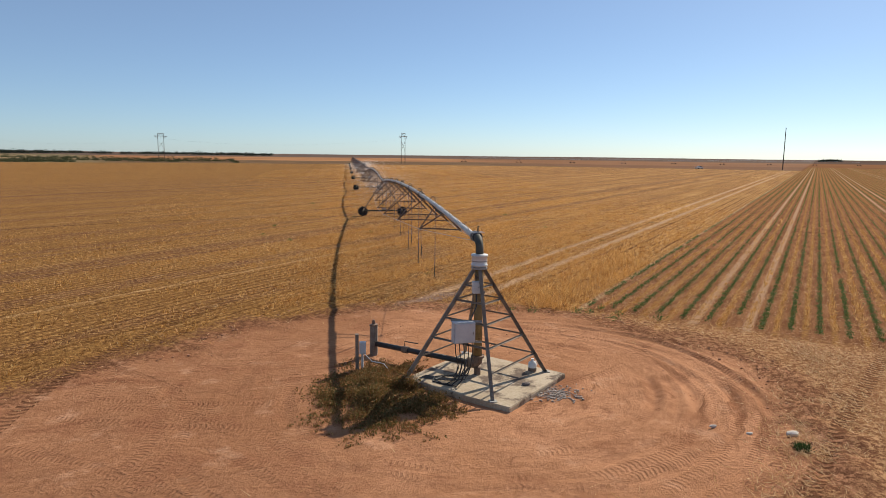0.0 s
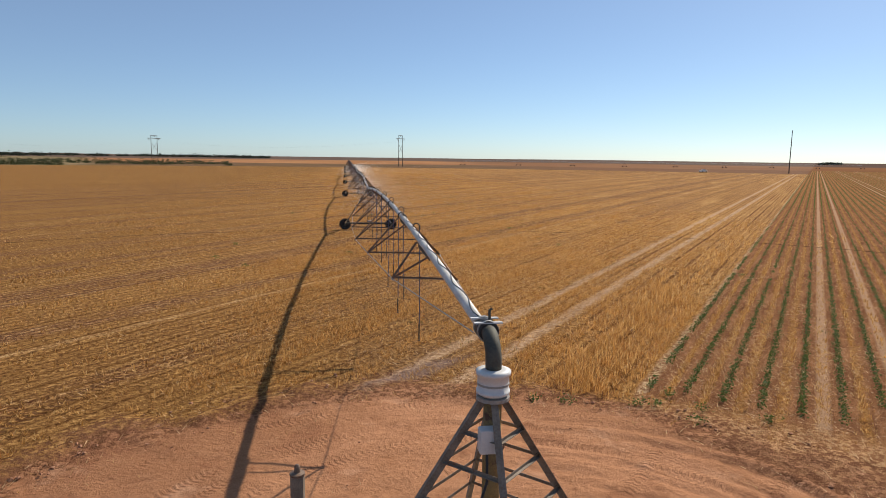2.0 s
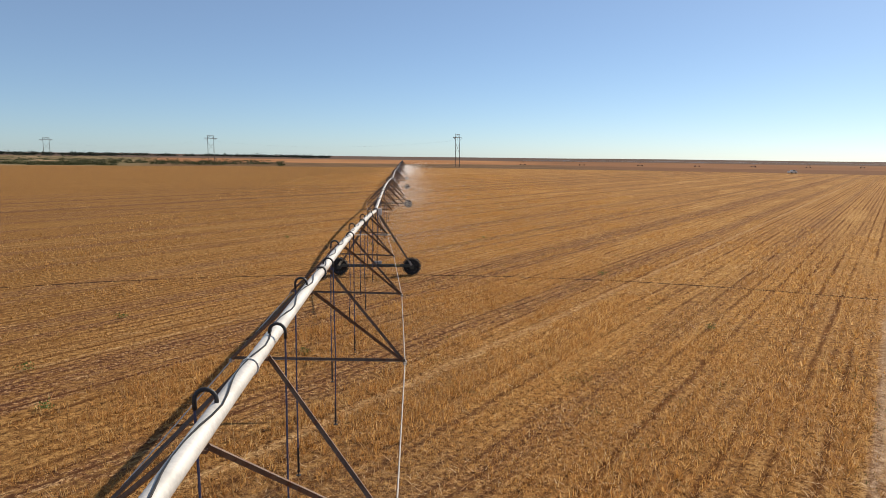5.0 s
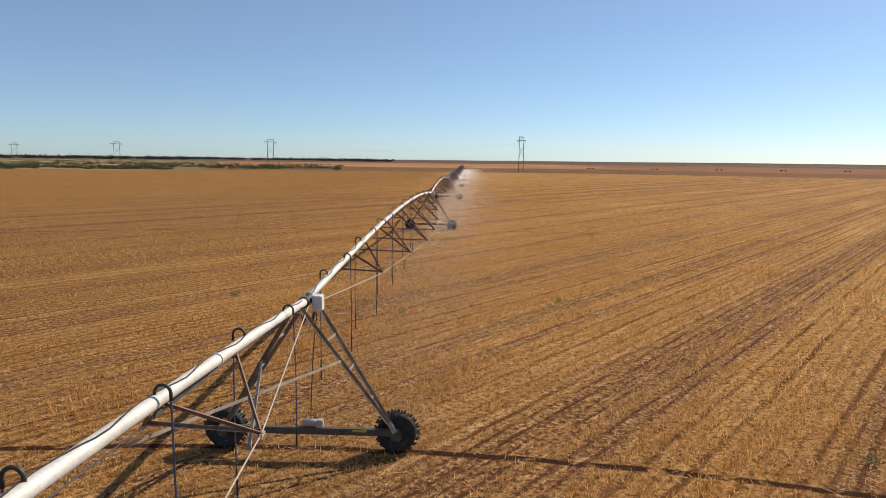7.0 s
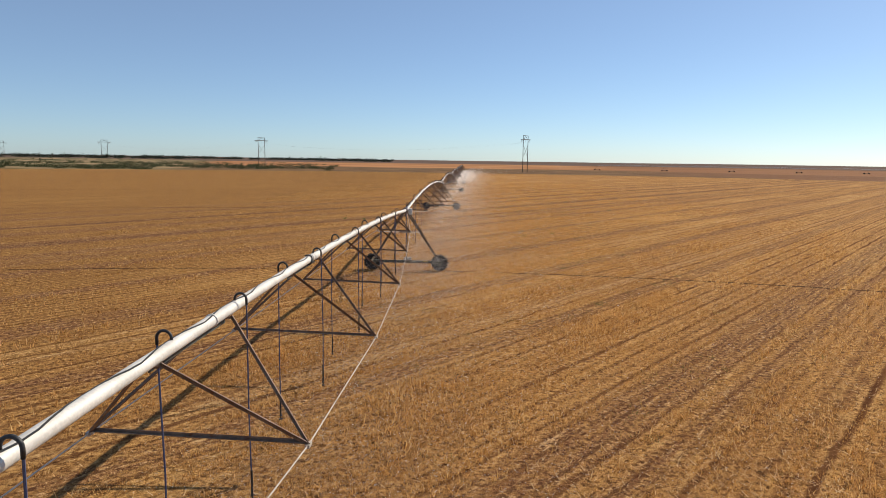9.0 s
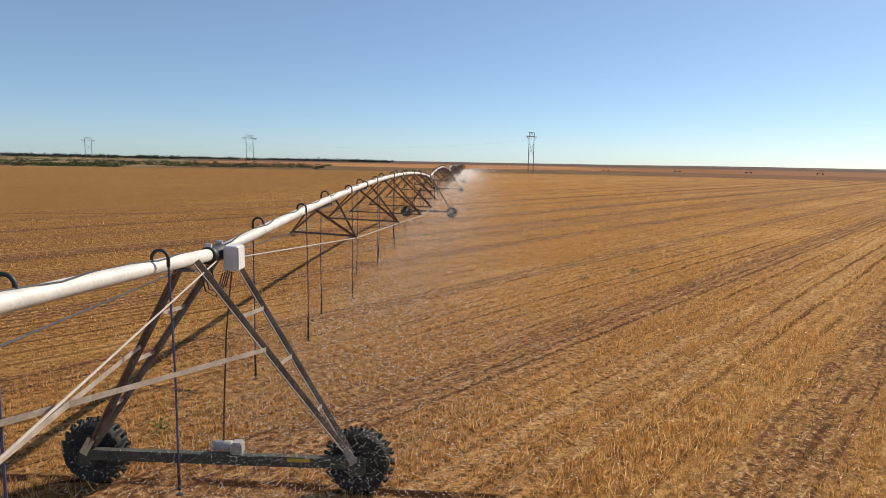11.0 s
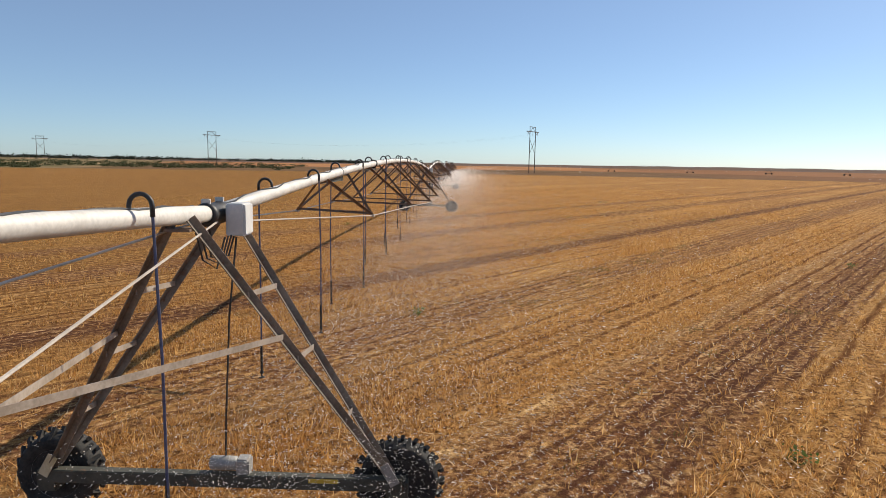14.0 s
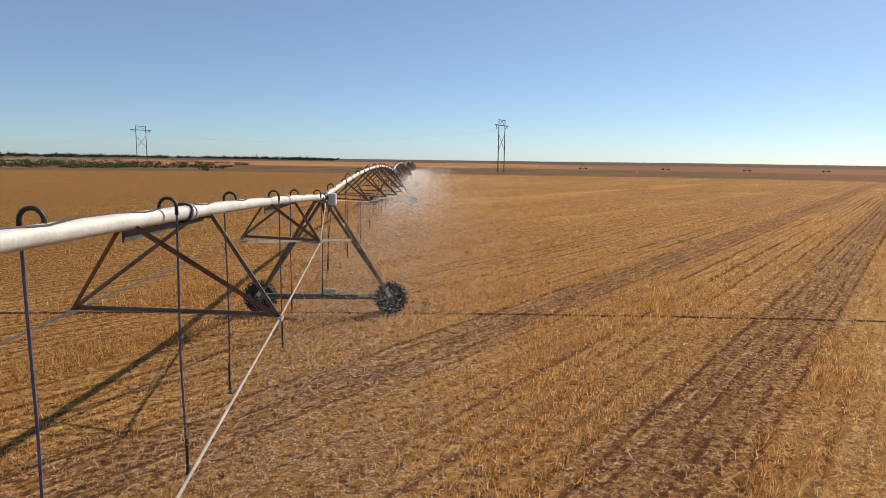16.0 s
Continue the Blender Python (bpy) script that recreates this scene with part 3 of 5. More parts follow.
    churned = n.math("MULTIPLY", n.math("MULTIPLY", n.ramp(n.math("ABSOLUTE", n.math("SUBTRACT", at, 0.42)), 0.1, 0.4, 0.75, 0.0), n.ramp(mat, 0.45, 0.56, 1.0, 0.0)), n.ramp(r, 16.0, 24.0, 1.0, 0.0))
    near = n.mix(churned, near, (0.17, 0.075, 0.042))
    near = n.mix(n.math("MULTIPLY", deep, n.math("MULTIPLY", n.ramp(r, 13.0, 16.0, 0.8, 0.0), n.ramp(mat, 0.36, 0.54))), near, (0.11, 0.048, 0.027))
    near = n.mix(wetp, near, (0.20, 0.12, 0.10))
    # past the watered circle: fallow, bare red fields, scrub, then dim distance
    out = n.ramp(n.math("ADD", r, n.math("MULTIPLY", patch, 6.0)), FIELD_R, FIELD_R + 5)
    big = n.noise(0.006, 4, pos)
    fallow = n.mix(n.ramp(n.noise(0.05, 5, pos), 0.35, 0.65), (0.13, 0.08, 0.045), (0.20, 0.12, 0.066))
    redf = n.mix(n.ramp(big, 0.4, 0.6), (0.33, 0.155, 0.07), (0.44, 0.22, 0.10))
    fieldf = n.mix(n.ramp(n.math("ADD", r, n.math("MULTIPLY", big, 160.0)), 640.0, 690.0), fallow, redf)
    fieldf = n.mix(n.ramp(n.math("SUBTRACT", x, n.math("MULTIPLY", y, 0.05)), 60.0, 160.0, 0.0, 0.75), fieldf, n.mix(n.noise(0.02, 4, pos), (0.17, 0.08, 0.042), (0.25, 0.125, 0.068)))
    scrubf = n.mix(n.ramp(n.noise(0.04, 5, pos), 0.4, 0.62), (0.09, 0.085, 0.04), (0.33, 0.23, 0.13))
    side = n.math("ADD", n.math("MULTIPLY", y, -0.36), n.math("MULTIPLY", x, -1.0))
    fieldf = n.mix(n.ramp(n.math("ADD", side, n.math("MULTIPLY", big, 60.0)), 20.0, 60.0), fieldf, scrubf)
    fieldf = n.mix(n.ramp(r, 1000.0, 1250.0), fieldf, n.mix(big, (0.10, 0.075, 0.06), (0.17, 0.11, 0.085)))
    cropfar = n.ramp(n.math("SUBTRACT", c, n.math("MULTIPLY", s, 0.0)), 0.8, 1.4)
    out = n.math("MULTIPLY", out, n.math("SUBTRACT", 1.0, n.math("MULTIPLY", cropfar, n.ramp(r, 560.0, 580.0, 1.0, 0.0))))
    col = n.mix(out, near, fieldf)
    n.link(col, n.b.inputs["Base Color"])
    shine = n.math("SUBTRACT", 1.0, edge)
    n.link(n.math("SUBTRACT", n.math("MULTIPLY_ADD", shine, -0.1, 0.95), n.math("MULTIPLY", wetp, 0.4)), n.b.inputs["Roughness"])
    n.link(n.math("ADD", n.math("MULTIPLY", wetp, 0.12), n.math("MULTIPLY", n.math("MULTIPLY", shine, cover), n.ramp(c, -0.6, -0.2, 0.015, 0.0))), n.b.inputs["Specular IOR Level"])
    h = n.math("ADD", n.math("MULTIPLY", grain, 0.35), n.math("ADD", n.math("ADD", n.math("MULTIPLY", clod, 0.8), n.math("MULTIPLY", mat, 0.9)), n.math("ADD", n.math("MULTIPLY", streak, 0.6), n.math("MULTIPLY", n.math("MULTIPLY", scuff, edge), 1.2))))
    h = n.math("MULTIPLY", h, n.math("SUBTRACT", 1.0, n.math("MULTIPLY", edge, 0.5)))
    h = n.math("SUBTRACT", h, n.math("MULTIPLY", n.math("ADD", n.math("MULTIPLY", n.math("MULTIPLY", tread, edge), 0.45), deep), 0.35))
    fine = n.bump(h, 1.0, 0.09)
    n.link(fine, n.b.inputs["Normal"])
    return n.m


def graded(lo, hi, step, far_lo, far_hi, mid=None):
    a = list(np.arange(lo, hi + 1e-6, step))
    q, d = a[-1], step
    while q < far_hi:
        d = min(d * 1.13, 400) if mid is None or q > mid[0] else min(d * 1.05, mid[1])
        q += d
        a.append(q)
    q, d = a[0], step
    while q > far_lo:
        d = min(d * 1.16, 400)
        q -= d
        a.insert(0, q)
    return np.array(a)


def height(x, y):
    """The lie of the land: nearly flat, with low swells of scrub dunes far off."""
    r = np.hypot(x, y)
    far = np.clip((r - 420) / 200, 0, 1)
    left = np.clip((-0.36 * y - x - 20) / 80, 0, 1)
    return far * ((vnoise(x, y, 160, 31) - 0.35) * 2.2 * (0.25 + left) + left * (vnoise(x, y, 45, 32) - 0.4) * 2.0) + np.clip((r - 1500) / 2500, 0, 1) * (vnoise(x, y, 900, 33) * 6 - 1)


gx = graded(-13, 11, 0.12, -4200, 4200)
gy = graded(-13, 11, 0.12, -900, 4600, (420, 1.2))
X, Y = np.meshgrid(gx, gy)
inside = clearing(X, Y)
bare = np.clip(inside / 3.4 + 0.42, 0, 1)
Z = height(X, Y)
near_mask = (np.hypot(X, Y) < 20)
lump = (vnoise(X, Y, 0.45, 5) - 0.5) * 0.05 + (vnoise(X, Y, 1.7, 6) - 0.5) * 0.05
Z += near_mask * bare * (arcs(X, Y) + lump * 0.7) + near_mask * (1 - bare) * lump
rim = np.exp(-(inside / 0.7) ** 2) * near_mask
Z += rim * (vnoise(X, Y, 0.6, 8) * 0.16)
Z -= near_mask * np.exp(-((np.maximum(np.abs(X - 0.2) + np.abs(Y + 0.15), 0) - 2.6) / 0.8) ** 2) * 0.02
nx, ny = len(gx), len(gy)
idx = np.arange(nx * ny).reshape(ny, nx)
quads = np.stack([idx[:-1, :-1], idx[:-1, 1:], idx[1:, 1:], idx[1:, :-1]], -1).reshape(-1, 4)
me = raw("ground", np.stack([X, Y, Z], -1).reshape(-1, 3), quads, ground_material(), True)
att = me.attributes.new("bare", "FLOAT", "POINT")
att.data.foreach_set("value", bare.astype(np.float32).ravel())
tagged(new("ground", me), "golden wheat stubble round a bare red dirt clearing with tyre tracks", "ground", kind="structure")


# ---- plants of the field ----
def blades(name, px, py, pz, hgt, wid, spread, per, mat, label, category):
    """Upright tufts of thin blades, several to a tuft."""
    n = len(px)
    bx, by, bz = (np.repeat(q, per) for q in (px, py, pz))
    h = np.repeat(hgt, per) * rng.uniform(0.55, 1.15, n * per)
    w = np.repeat(wid, per) * rng.uniform(0.6, 1.3, n * per)
    a, lean = rng.uniform(0, 2 * np.pi, n * per), rng.uniform(0.05, 1.0, n * per) * spread
    o = rng.uniform(0, 0.06, n * per)
    dx, dy = np.cos(a), np.sin(a)
    f = rng.uniform(0, 2 * np.pi, n * per)
    sx, sy = np.cos(f) * w / 2, np.sin(f) * w / 2
    bx, by = bx + dx * o, by + dy * o
    v = np.empty((n * per, 3, 3))
    v[:, 0] = np.stack([bx - sx, by - sy, bz - 0.02], -1)
    v[:, 1] = np.stack([bx + sx, by + sy, bz - 0.02], -1)
    v[:, 2] = np.stack([bx + dx * lean * h, by + dy * lean * h, bz + h * np.sqrt(np.clip(1 - (lean * 0.8) ** 2, 0.1, 1))], -1)
    ob = new(name, raw(name, v.reshape(-1, 3), np.arange(n * per * 3).reshape(-1, 3), mat))
    return tagged(ob, label, category, kind="stuff")


def scatter(n, x0, x1, y0, y1):
    return rng.uniform(x0, x1, n), rng.uniform(y0, y1, n)


def lanes(x, y, tones=(0, 1)):
    """1 on bare lanes: vehicle tracks, pale or churned dark, and wheel ruts."""
    c = across(x, y)
    m = np.zeros_like(x)
    for cc, amount, half, tone in TRACKS:
        if tone not in tones:
            continue
        m = np.maximum(m, (np.abs(c - cc + 0.3 * (vnoise(x, y, 1.5, 46) - 0.5)) < half * (1.2 if tone else 2.0)) * (amount > 0.42))
    r = np.hypot(x, y)
    for rr in TOWERS:
        m = np.maximum(m, np.abs(r - rr - 0.3) < 0.19)
    return m


# standing stubble: dense beside the machine, thinner and broader further out
def stubble(name, per_m2, x0, x1, y0, y1, hole, per, width, label):
    n = int(per_m2 * (x1 - x0) * (y1 - y0) * 2.2)
    px, py = scatter(n, x0, x1, y0, y1)
    c, al = across(px, py), ROW_U[0] * px + ROW_U[1] * py
    row = np.round(c / 0.254) * 0.254 + rng.normal(0, 0.045, n)
    px, py = px + ROW_V[0] * (row - c), py + ROW_V[1] * (row - c)
    c = row
    furrow = np.abs((((c + (vnoise(px, py, 2.8, 44) - 0.5) * 0.45) / 1.016) % 1.0) - 0.5) * 2
    thick = vnoise(px, py, 3.5, 41) * 0.5 + vnoise(c * 2.2, al * 0.2, 1.0, 42) * 0.6 + vnoise(px, py, 0.6, 45) * 0.35
    gone = np.clip((vnoise(c * 0.5, al * 0.03, 0.5, 47) + 0.4 * vnoise(px, py, 0.5, 48) - 0.68) * 6, 0, 1)
    keep = np.clip(thick * 2.4 - 1.0, 0.1, 1.0) * (1 - gone * np.clip(2.2 * furrow - 1.1, 0, 0.96))
    tall = np.clip((vnoise(c * 0.55, al * 0.07, 1.0, 43) - 0.35) * 2.4, 0, 1) * np.clip(thick - 0.2, 0, 1)
    keep = np.where((c > -0.35) & (al > 10.5), 0.85 * (np.abs(((c - 1.95) / 0.985) % 1.0 - 0.5) < 0.16), keep)
    keep = np.where((c > -0.35) & (al <= 10.5) & (al > -8), keep * 0.22, keep)
    keep = np.where((clearing(px, py) > -0.3), 0.22 * np.clip(0.9 - clearing(px, py), 0, 1) * (vnoise(px, py, 0.5, 49) > 0.5), np.where(lanes(px, py) > 0, 0.06, keep))
    keep = keep * np.clip(1 + (px + 2) / 14, 0.45, 1) * np.clip(1.25 - np.abs(px - 6) / 36, 0.12, 1) * np.clip((282 - py) / 60, 0, 1)
    if hole:
        keep = np.where((px > hole[0]) & (px < hole[1]) & (py < hole[2]), 0, keep)
    sel = rng.random(n) < keep
    px, py, tall, c = px[sel], py[sel], tall[sel], c[sel]
    edge_tall = np.exp(-((c + 1.6) / 1.2) ** 2)
    hg = (0.11 + 0.2 * tall + 0.22 * edge_tall) * rng.uniform(0.7, 1.3, len(px))
    blades(name, px, py, np.zeros_like(px), hg, np.full(len(px), width), 1.5, per, STRAW, label, "stubble")


stubble("wheat_stubble", 50, -7, 15, 4, 214, None, 4, 0.021, "cut golden wheat stubble standing in drilled rows")
stubble("outer_stubble", 13, -30, 44, -15, 280, (-7, 15, 214), 4, 0.038, "golden wheat stubble further out in the field")

# loose straw on the ground, thick at one side of the clearing
N = 560000
px, py = scatter(N, -16, 30, -16, 230)
fx, fy = scatter(60000, 3, 15, -9, 6)
px, py = np.concatenate([px, fx]), np.concatenate([py, fy])
c = across(px, py)
keep = np.exp(-np.clip(np.abs(px - 5) - 7, 0, None) / 12.0) * np.clip(vnoise(px, py, 2.4, 51) * 1.6 - 0.3 + 0.8 * lanes(px, py, (1,)), 0.1, 1) * (1 - 0.7 * lanes(px, py, (0,))) * np.clip(1 + (px + 2) / 14, 0.5, 1)
inside_c = clearing(px, py)
keep = np.where(inside_c > -0.4, np.where(inside_c < 3.0, 0.42 * np.clip(1.1 - inside_c / 2.8, 0, 1) ** 2, 0.004), keep)
along = ROW_U[0] * px + ROW_U[1] * py
fringe = (c > 7.4) & (along > -5) & (along < 9.5) & (px < 15) & (py < 6)
keep = np.where(fringe, np.clip(vnoise(px, py, 1.2, 53) * 1.6 - 0.35, 0.1, 0.8) * np.clip((c - 7.4) / 1.0, 0, 1) * np.clip((10.5 - c) / 2.0, 0.35, 1), np.where(np.arange(len(px)) >= N, 0, keep))
sel = rng.random(len(px)) < keep
px, py = px[sel], py[sel]
n = len(px)
a, ln, w = rng.normal(0.674, 0.9, n), rng.uniform(0.08, 0.38, n), rng.uniform(0.01, 0.024, n)
ux, uy, vx, vy = np.sin(a) * ln / 2, np.cos(a) * ln / 2, np.cos(a) * w / 2, -np.sin(a) * w / 2
z0, z1 = rng.uniform(0.015, 0.09, n), rng.uniform(0.015, 0.13, n)
v = np.stack([np.stack([px - ux - vx, py - uy - vy, z0], -1), np.stack([px - ux + vx, py - uy + vy, z0 + 0.006], -1), np.stack([px + ux, py + uy, z1], -1)], 1)
tagged(new("straw_litter", raw("straw_litter", v.reshape(-1, 3), np.arange(n * 3).reshape(-1, 3), LITTER)), "pale broken straw lying loose on the soil", "straw", kind="stuff")


def leaf_quads(name, px, py, pz, size, mat, label, category):
    """Small broad leaves at every angle."""
    n = len(px)
    d = rng.normal(0, 1, (n, 3))
    d[:, 2] = np.abs(d[:, 2]) * 0.6 + 0.1
    d /= np.linalg.norm(d, axis=1)[:, None]
    e = np.cross(d, rng.normal(0, 1, (n, 3)))
    e /= np.linalg.norm(e, axis=1)[:, None]
    p = np.stack([px, py, pz], -1)
    s = size[:, None]
    v = np.stack([p - d * s * 0.5, p + e * s * 0.32, p + d * s * 0.5, p - e * s * 0.32], 1)
    return tagged(new(name, raw(name, v.reshape(-1, 3), np.arange(n * 4).reshape(-1, 4), mat)), label, category, kind="stuff")


# young green crop in rows
N = 165000
k = rng.integers(-2, 44, N)
s0 = rng.exponential(31, N) + 10
cc = 1.95 + 0.985 * k
px, py = ROW_V[0] * cc + ROW_U[0] * s0, ROW_V[1] * cc + ROW_U[1] * s0
gap = vnoise(cc * 5, s0, 1.1, 61) + 0.4 * vnoise(px, py, 9, 62)
sel = (s0 > 10.6 + 0.6 * vnoise(cc, s0, 0.8, 64)) & (gap > 0.33 + 0.12 * (k == -2)) & (clearing(px, py) < -0.3) & (py > -15) & (py < 170)
px, py, nn = px[sel], py[sel], int(sel.sum())
bush = vnoise(px, py, 0.35, 63)
leaf_quads("crop_rows", px + rng.normal(0, 0.06, nn), py + rng.normal(0, 0.06, nn), rng.uniform(0.02, 0.14, nn) * (0.5 + bush), rng.uniform(0.04, 0.085, nn), GREEN, "young green row crop in straight rows on red soil", "crop")

# scattered green weeds in the stubble and at the edge of the clearing
N = 44
cx, cy = rng.uniform(-12, 24, N), rng.uniform(12, 230, N)
cx[:12], cy[:12] = rng.uniform(3, 9, 12), rng.uniform(5.5, 8.5, 12)
ok = clearing(cx, cy) < 0.8
cx, cy = cx[ok], cy[ok]
qx = np.repeat(cx, 60) + rng.normal(0, 0.11, len(cx) * 60)
qy = np.repeat(cy, 60) + rng.normal(0, 0.11, len(cx) * 60)
leaf_quads("green_weeds", qx, qy, rng.uniform(0.02, 0.22, len(qx)), rng.uniform(0.04, 0.09, len(qx)), GREEN, "small green weeds scattered over the stubble", "weeds")

# one dark weed on the dirt
q = np.full(46, 6.45), np.full(46, -5.55)
blades("dark_weed", q[0] + rng.normal(0, 0.06, 46), q[1] + rng.normal(0, 0.06, 46), np.zeros(46), np.full(46, 0.22), np.full(46, 0.03), 1.0, 6, DARKGREEN, "compact dark green weed on the red dirt", "weed")

# olive grass that has come up in the open lanes
N = 420
cx, cy = rng.uniform(0.5, 17, N), rng.uniform(12, 215, N)
cl = np.round(across(cx, cy) / 7.05 + 14.2 / 7.05) * 7.05 - 14.2 + rng.normal(0, 0.5, N)
half_ = np.arange(N) % 2 == 0
dc = np.where(half_, cl - across(cx, cy), 0)
cx, cy = cx + ROW_V[0] * dc, cy + ROW_V[1] * dc
qx = np.repeat(cx, 34) + rng.normal(0, 0.22, N * 34)
qy = np.repeat(cy, 34) + rng.normal(0, 0.22, N * 34)
blades("olive_grass", qx, qy, np.zeros_like(qx), np.full(len(qx), 0.13), np.full(len(qx), 0.016), 1.2, 1, OLIVE, "low olive green grass come up in the stubble", "grass")

# brown and olive weeds heaped against the pivot's pad
N = 4200
qx, qy = rng.normal(-2.75, 0.85, N), rng.normal(-0.95, 1.15, N)
ok = (np.abs(qx - 0.2) + np.abs(qy + 0.15) > 2.62) & (qx > -5.3) & (qx < -0.3) & (qy > -4.1) & (qy < 2.3)
qx, qy = qx[ok], qy[ok]
hh = 0.08 + 0.34 * np.exp(-((qx + 2.7) / 1.4) ** 2 - ((qy + 0.9) / 1.6) ** 2) * np.clip(vnoise(qx, qy, 0.6, 71) * 2.6 - 0.5, 0.1, 2)
keepw = rng.random(len(qx)) < np.clip(vnoise(qx, qy, 0.7, 72) * 2.2 - 0.4, 0.05, 1)
qx, qy, hh = qx[keepw], qy[keepw], hh[keepw]
blades("dry_weeds", qx, qy, np.zeros_like(qx), hh, np.full(len(qx), 0.02), 0.9, 12, WEED, "brown and olive dry weeds overgrowing the pad's edge", "weeds")
m = len(qx) * 7
lx, ly = np.repeat(qx, 7) + rng.normal(0, 0.1, m), np.repeat(qy, 7) + rng.normal(0, 0.1, m)
leaf_quads("weed_leaves", lx, ly, np.repeat(hh, 7) * rng.uniform(0.1, 1.0, m), rng.uniform(0.03, 0.08, m), WEED, "small olive leaves of the dry weeds", "weeds")

# clods and dead roots along the rim of the clearing
bm = bmesh.new()
for k in range(420):
    a = rng.uniform(-0.7, 2.9)
    rr = 9.6 + rng.normal(0, 0.55)
    if k > 370:
        rr = rng.uniform(3, 9)
    p = Vector((-0.6 + rr * math.cos(a), 0.2 + rr * math.sin(a), 0.03))
    q = rng.uniform(0.012, 0.045) * (0.6 if k > 370 else 1.2)
    g = bmesh.ops.create_icosphere(bm, subdivisions=1, radius=q)["verts"]
    for w in g:
        w.co = p + Vector((w.co.x * rng.uniform(0.7, 1.5), w.co.y * rng.uniform(0.7, 1.5), w.co.z * rng.uniform(0.5, 1.0)))
CLOD = plain("red_clod", (0.28, 0.13, 0.07), (0.42, 0.21, 0.12), 0.95, 0.0, 6.0, 30.0, 0.5)
tagged(part("earth_clods", bm, CLOD), "dark red clods of earth strewn round the clearing", "clods", kind="stuff")

# ---- concrete pad and what lies on it ----
bm = block((0.22, -0.18, 0.04), (3.35, 3.55, 0.18), None, Matrix.Rotation(radians(46), 3, "Z"), 0.02)
tagged(part("concrete_pad", bm, CONCRETE), "stained square concrete pad under the pivot", "concrete pad")


def jug(at):
    o = thing("plastic_jug", "white translucent plastic jug with dark liquid on the pad", "jug", "", at, 20)
    part("body", lathe([(0.11, 0), (0.125, 0.02), (0.125, 0.24), (0.10, 0.29), (0.045, 0.32), (0.045, 0.35)], 16), WHITEPL, o, "", True)
    part("liquid", lathe([(0.128, 0.015), (0.128, 0.12)], 16), STEEL, o, "dark liquid in its lower part")
    part("cap", lathe([(0.05, 0.35), (0.05, 0.385)], 12), WHITEPL, o)
    part("handle", tube([(0.09, 0, 0.30), (0.17, 0, 0.28), (0.17, 0, 0.18), (0.12, 0, 0.14)], 0.014, 6), WHITEPL, o)


jug((1.72, 0.10, 0.13))


def stone(name, at, size, label, category="stone", mat=None):
    bm = bmesh.new()
    bmesh.ops.create_icosphere(bm, subdivisions=2, radius=1)
    for w in bm.verts:
        f = 1 + 0.25 * (noise.noise(w.co * 1.7 + Vector(at)))
        w.co = Vector((w.co.x * size[0], w.co.y * size[1], w.co.z * size[2])) * f + Vector(at)
    tagged(part(name, bm, mat or ROCK), label, category)


PALESTONE = plain("pale_stone", (0.52, 0.45, 0.38), (0.68, 0.61, 0.53), 0.85, 0.0, 9.0, 50.0, 0.4)
stone("dark_stone", (1.2, -1.05, 0.16), (0.13, 0.08, 0.06), "dark lump of stone lying on the concrete pad")
stone("pale_stone", (6.75, -4.8, 0.05), (0.17, 0.10, 0.07), "pale stone at the edge of the dirt clearing", "stone", PALESTONE)
stone("pale_stone", (5.1, -4.1, 0.03), (0.10, 0.05, 0.04), "small pale stone on the red dirt", "stone", PALESTONE)
stone("pale_stone", (5.75, -4.6, 0.03), (0.09, 0.05, 0.03), "small pale stone on the red dirt", "stone", PALESTONE)
stone("pale_stone", (-4.2, -6.9, 0.03), (0.08, 0.04, 0.03), "small pale stone on the red dirt", "stone", PALESTONE)
RUBBLE = plain("grey_rubble", (0.22, 0.17, 0.14), (0.46, 0.40, 0.35), 0.9, 0.0, 9.0, 50.0, 0.4)
bm = bmesh.new()
for k in range(300):
    p = Vector((rng.normal(1.95, 0.32), rng.normal(-1.5, 0.28), 0.025))
    if k % 3:
        q = rng.uniform(0.01, 0.035)
        block(p, (q * 2, q * 1.4, q), bm, Matrix.Rotation(rng.uniform(0, 3.1), 3, "Z") @ Matrix.Rotation(rng.uniform(-0.5, 0.5), 3, "X"))
    else:
        a = rng.uniform(0, math.pi)
        d = Vector((math.cos(a), math.sin(a), rng.uniform(-0.1, 0.15))) * rng.uniform(0.03, 0.10)
        tube([p - d, p + d], rng.uniform(0.004, 0.009), 4, bm)
tagged(part("rubble_heap", bm, RUBBLE), "grey heap of rubble and twigs beside the pad", "rubble", kind="stuff")


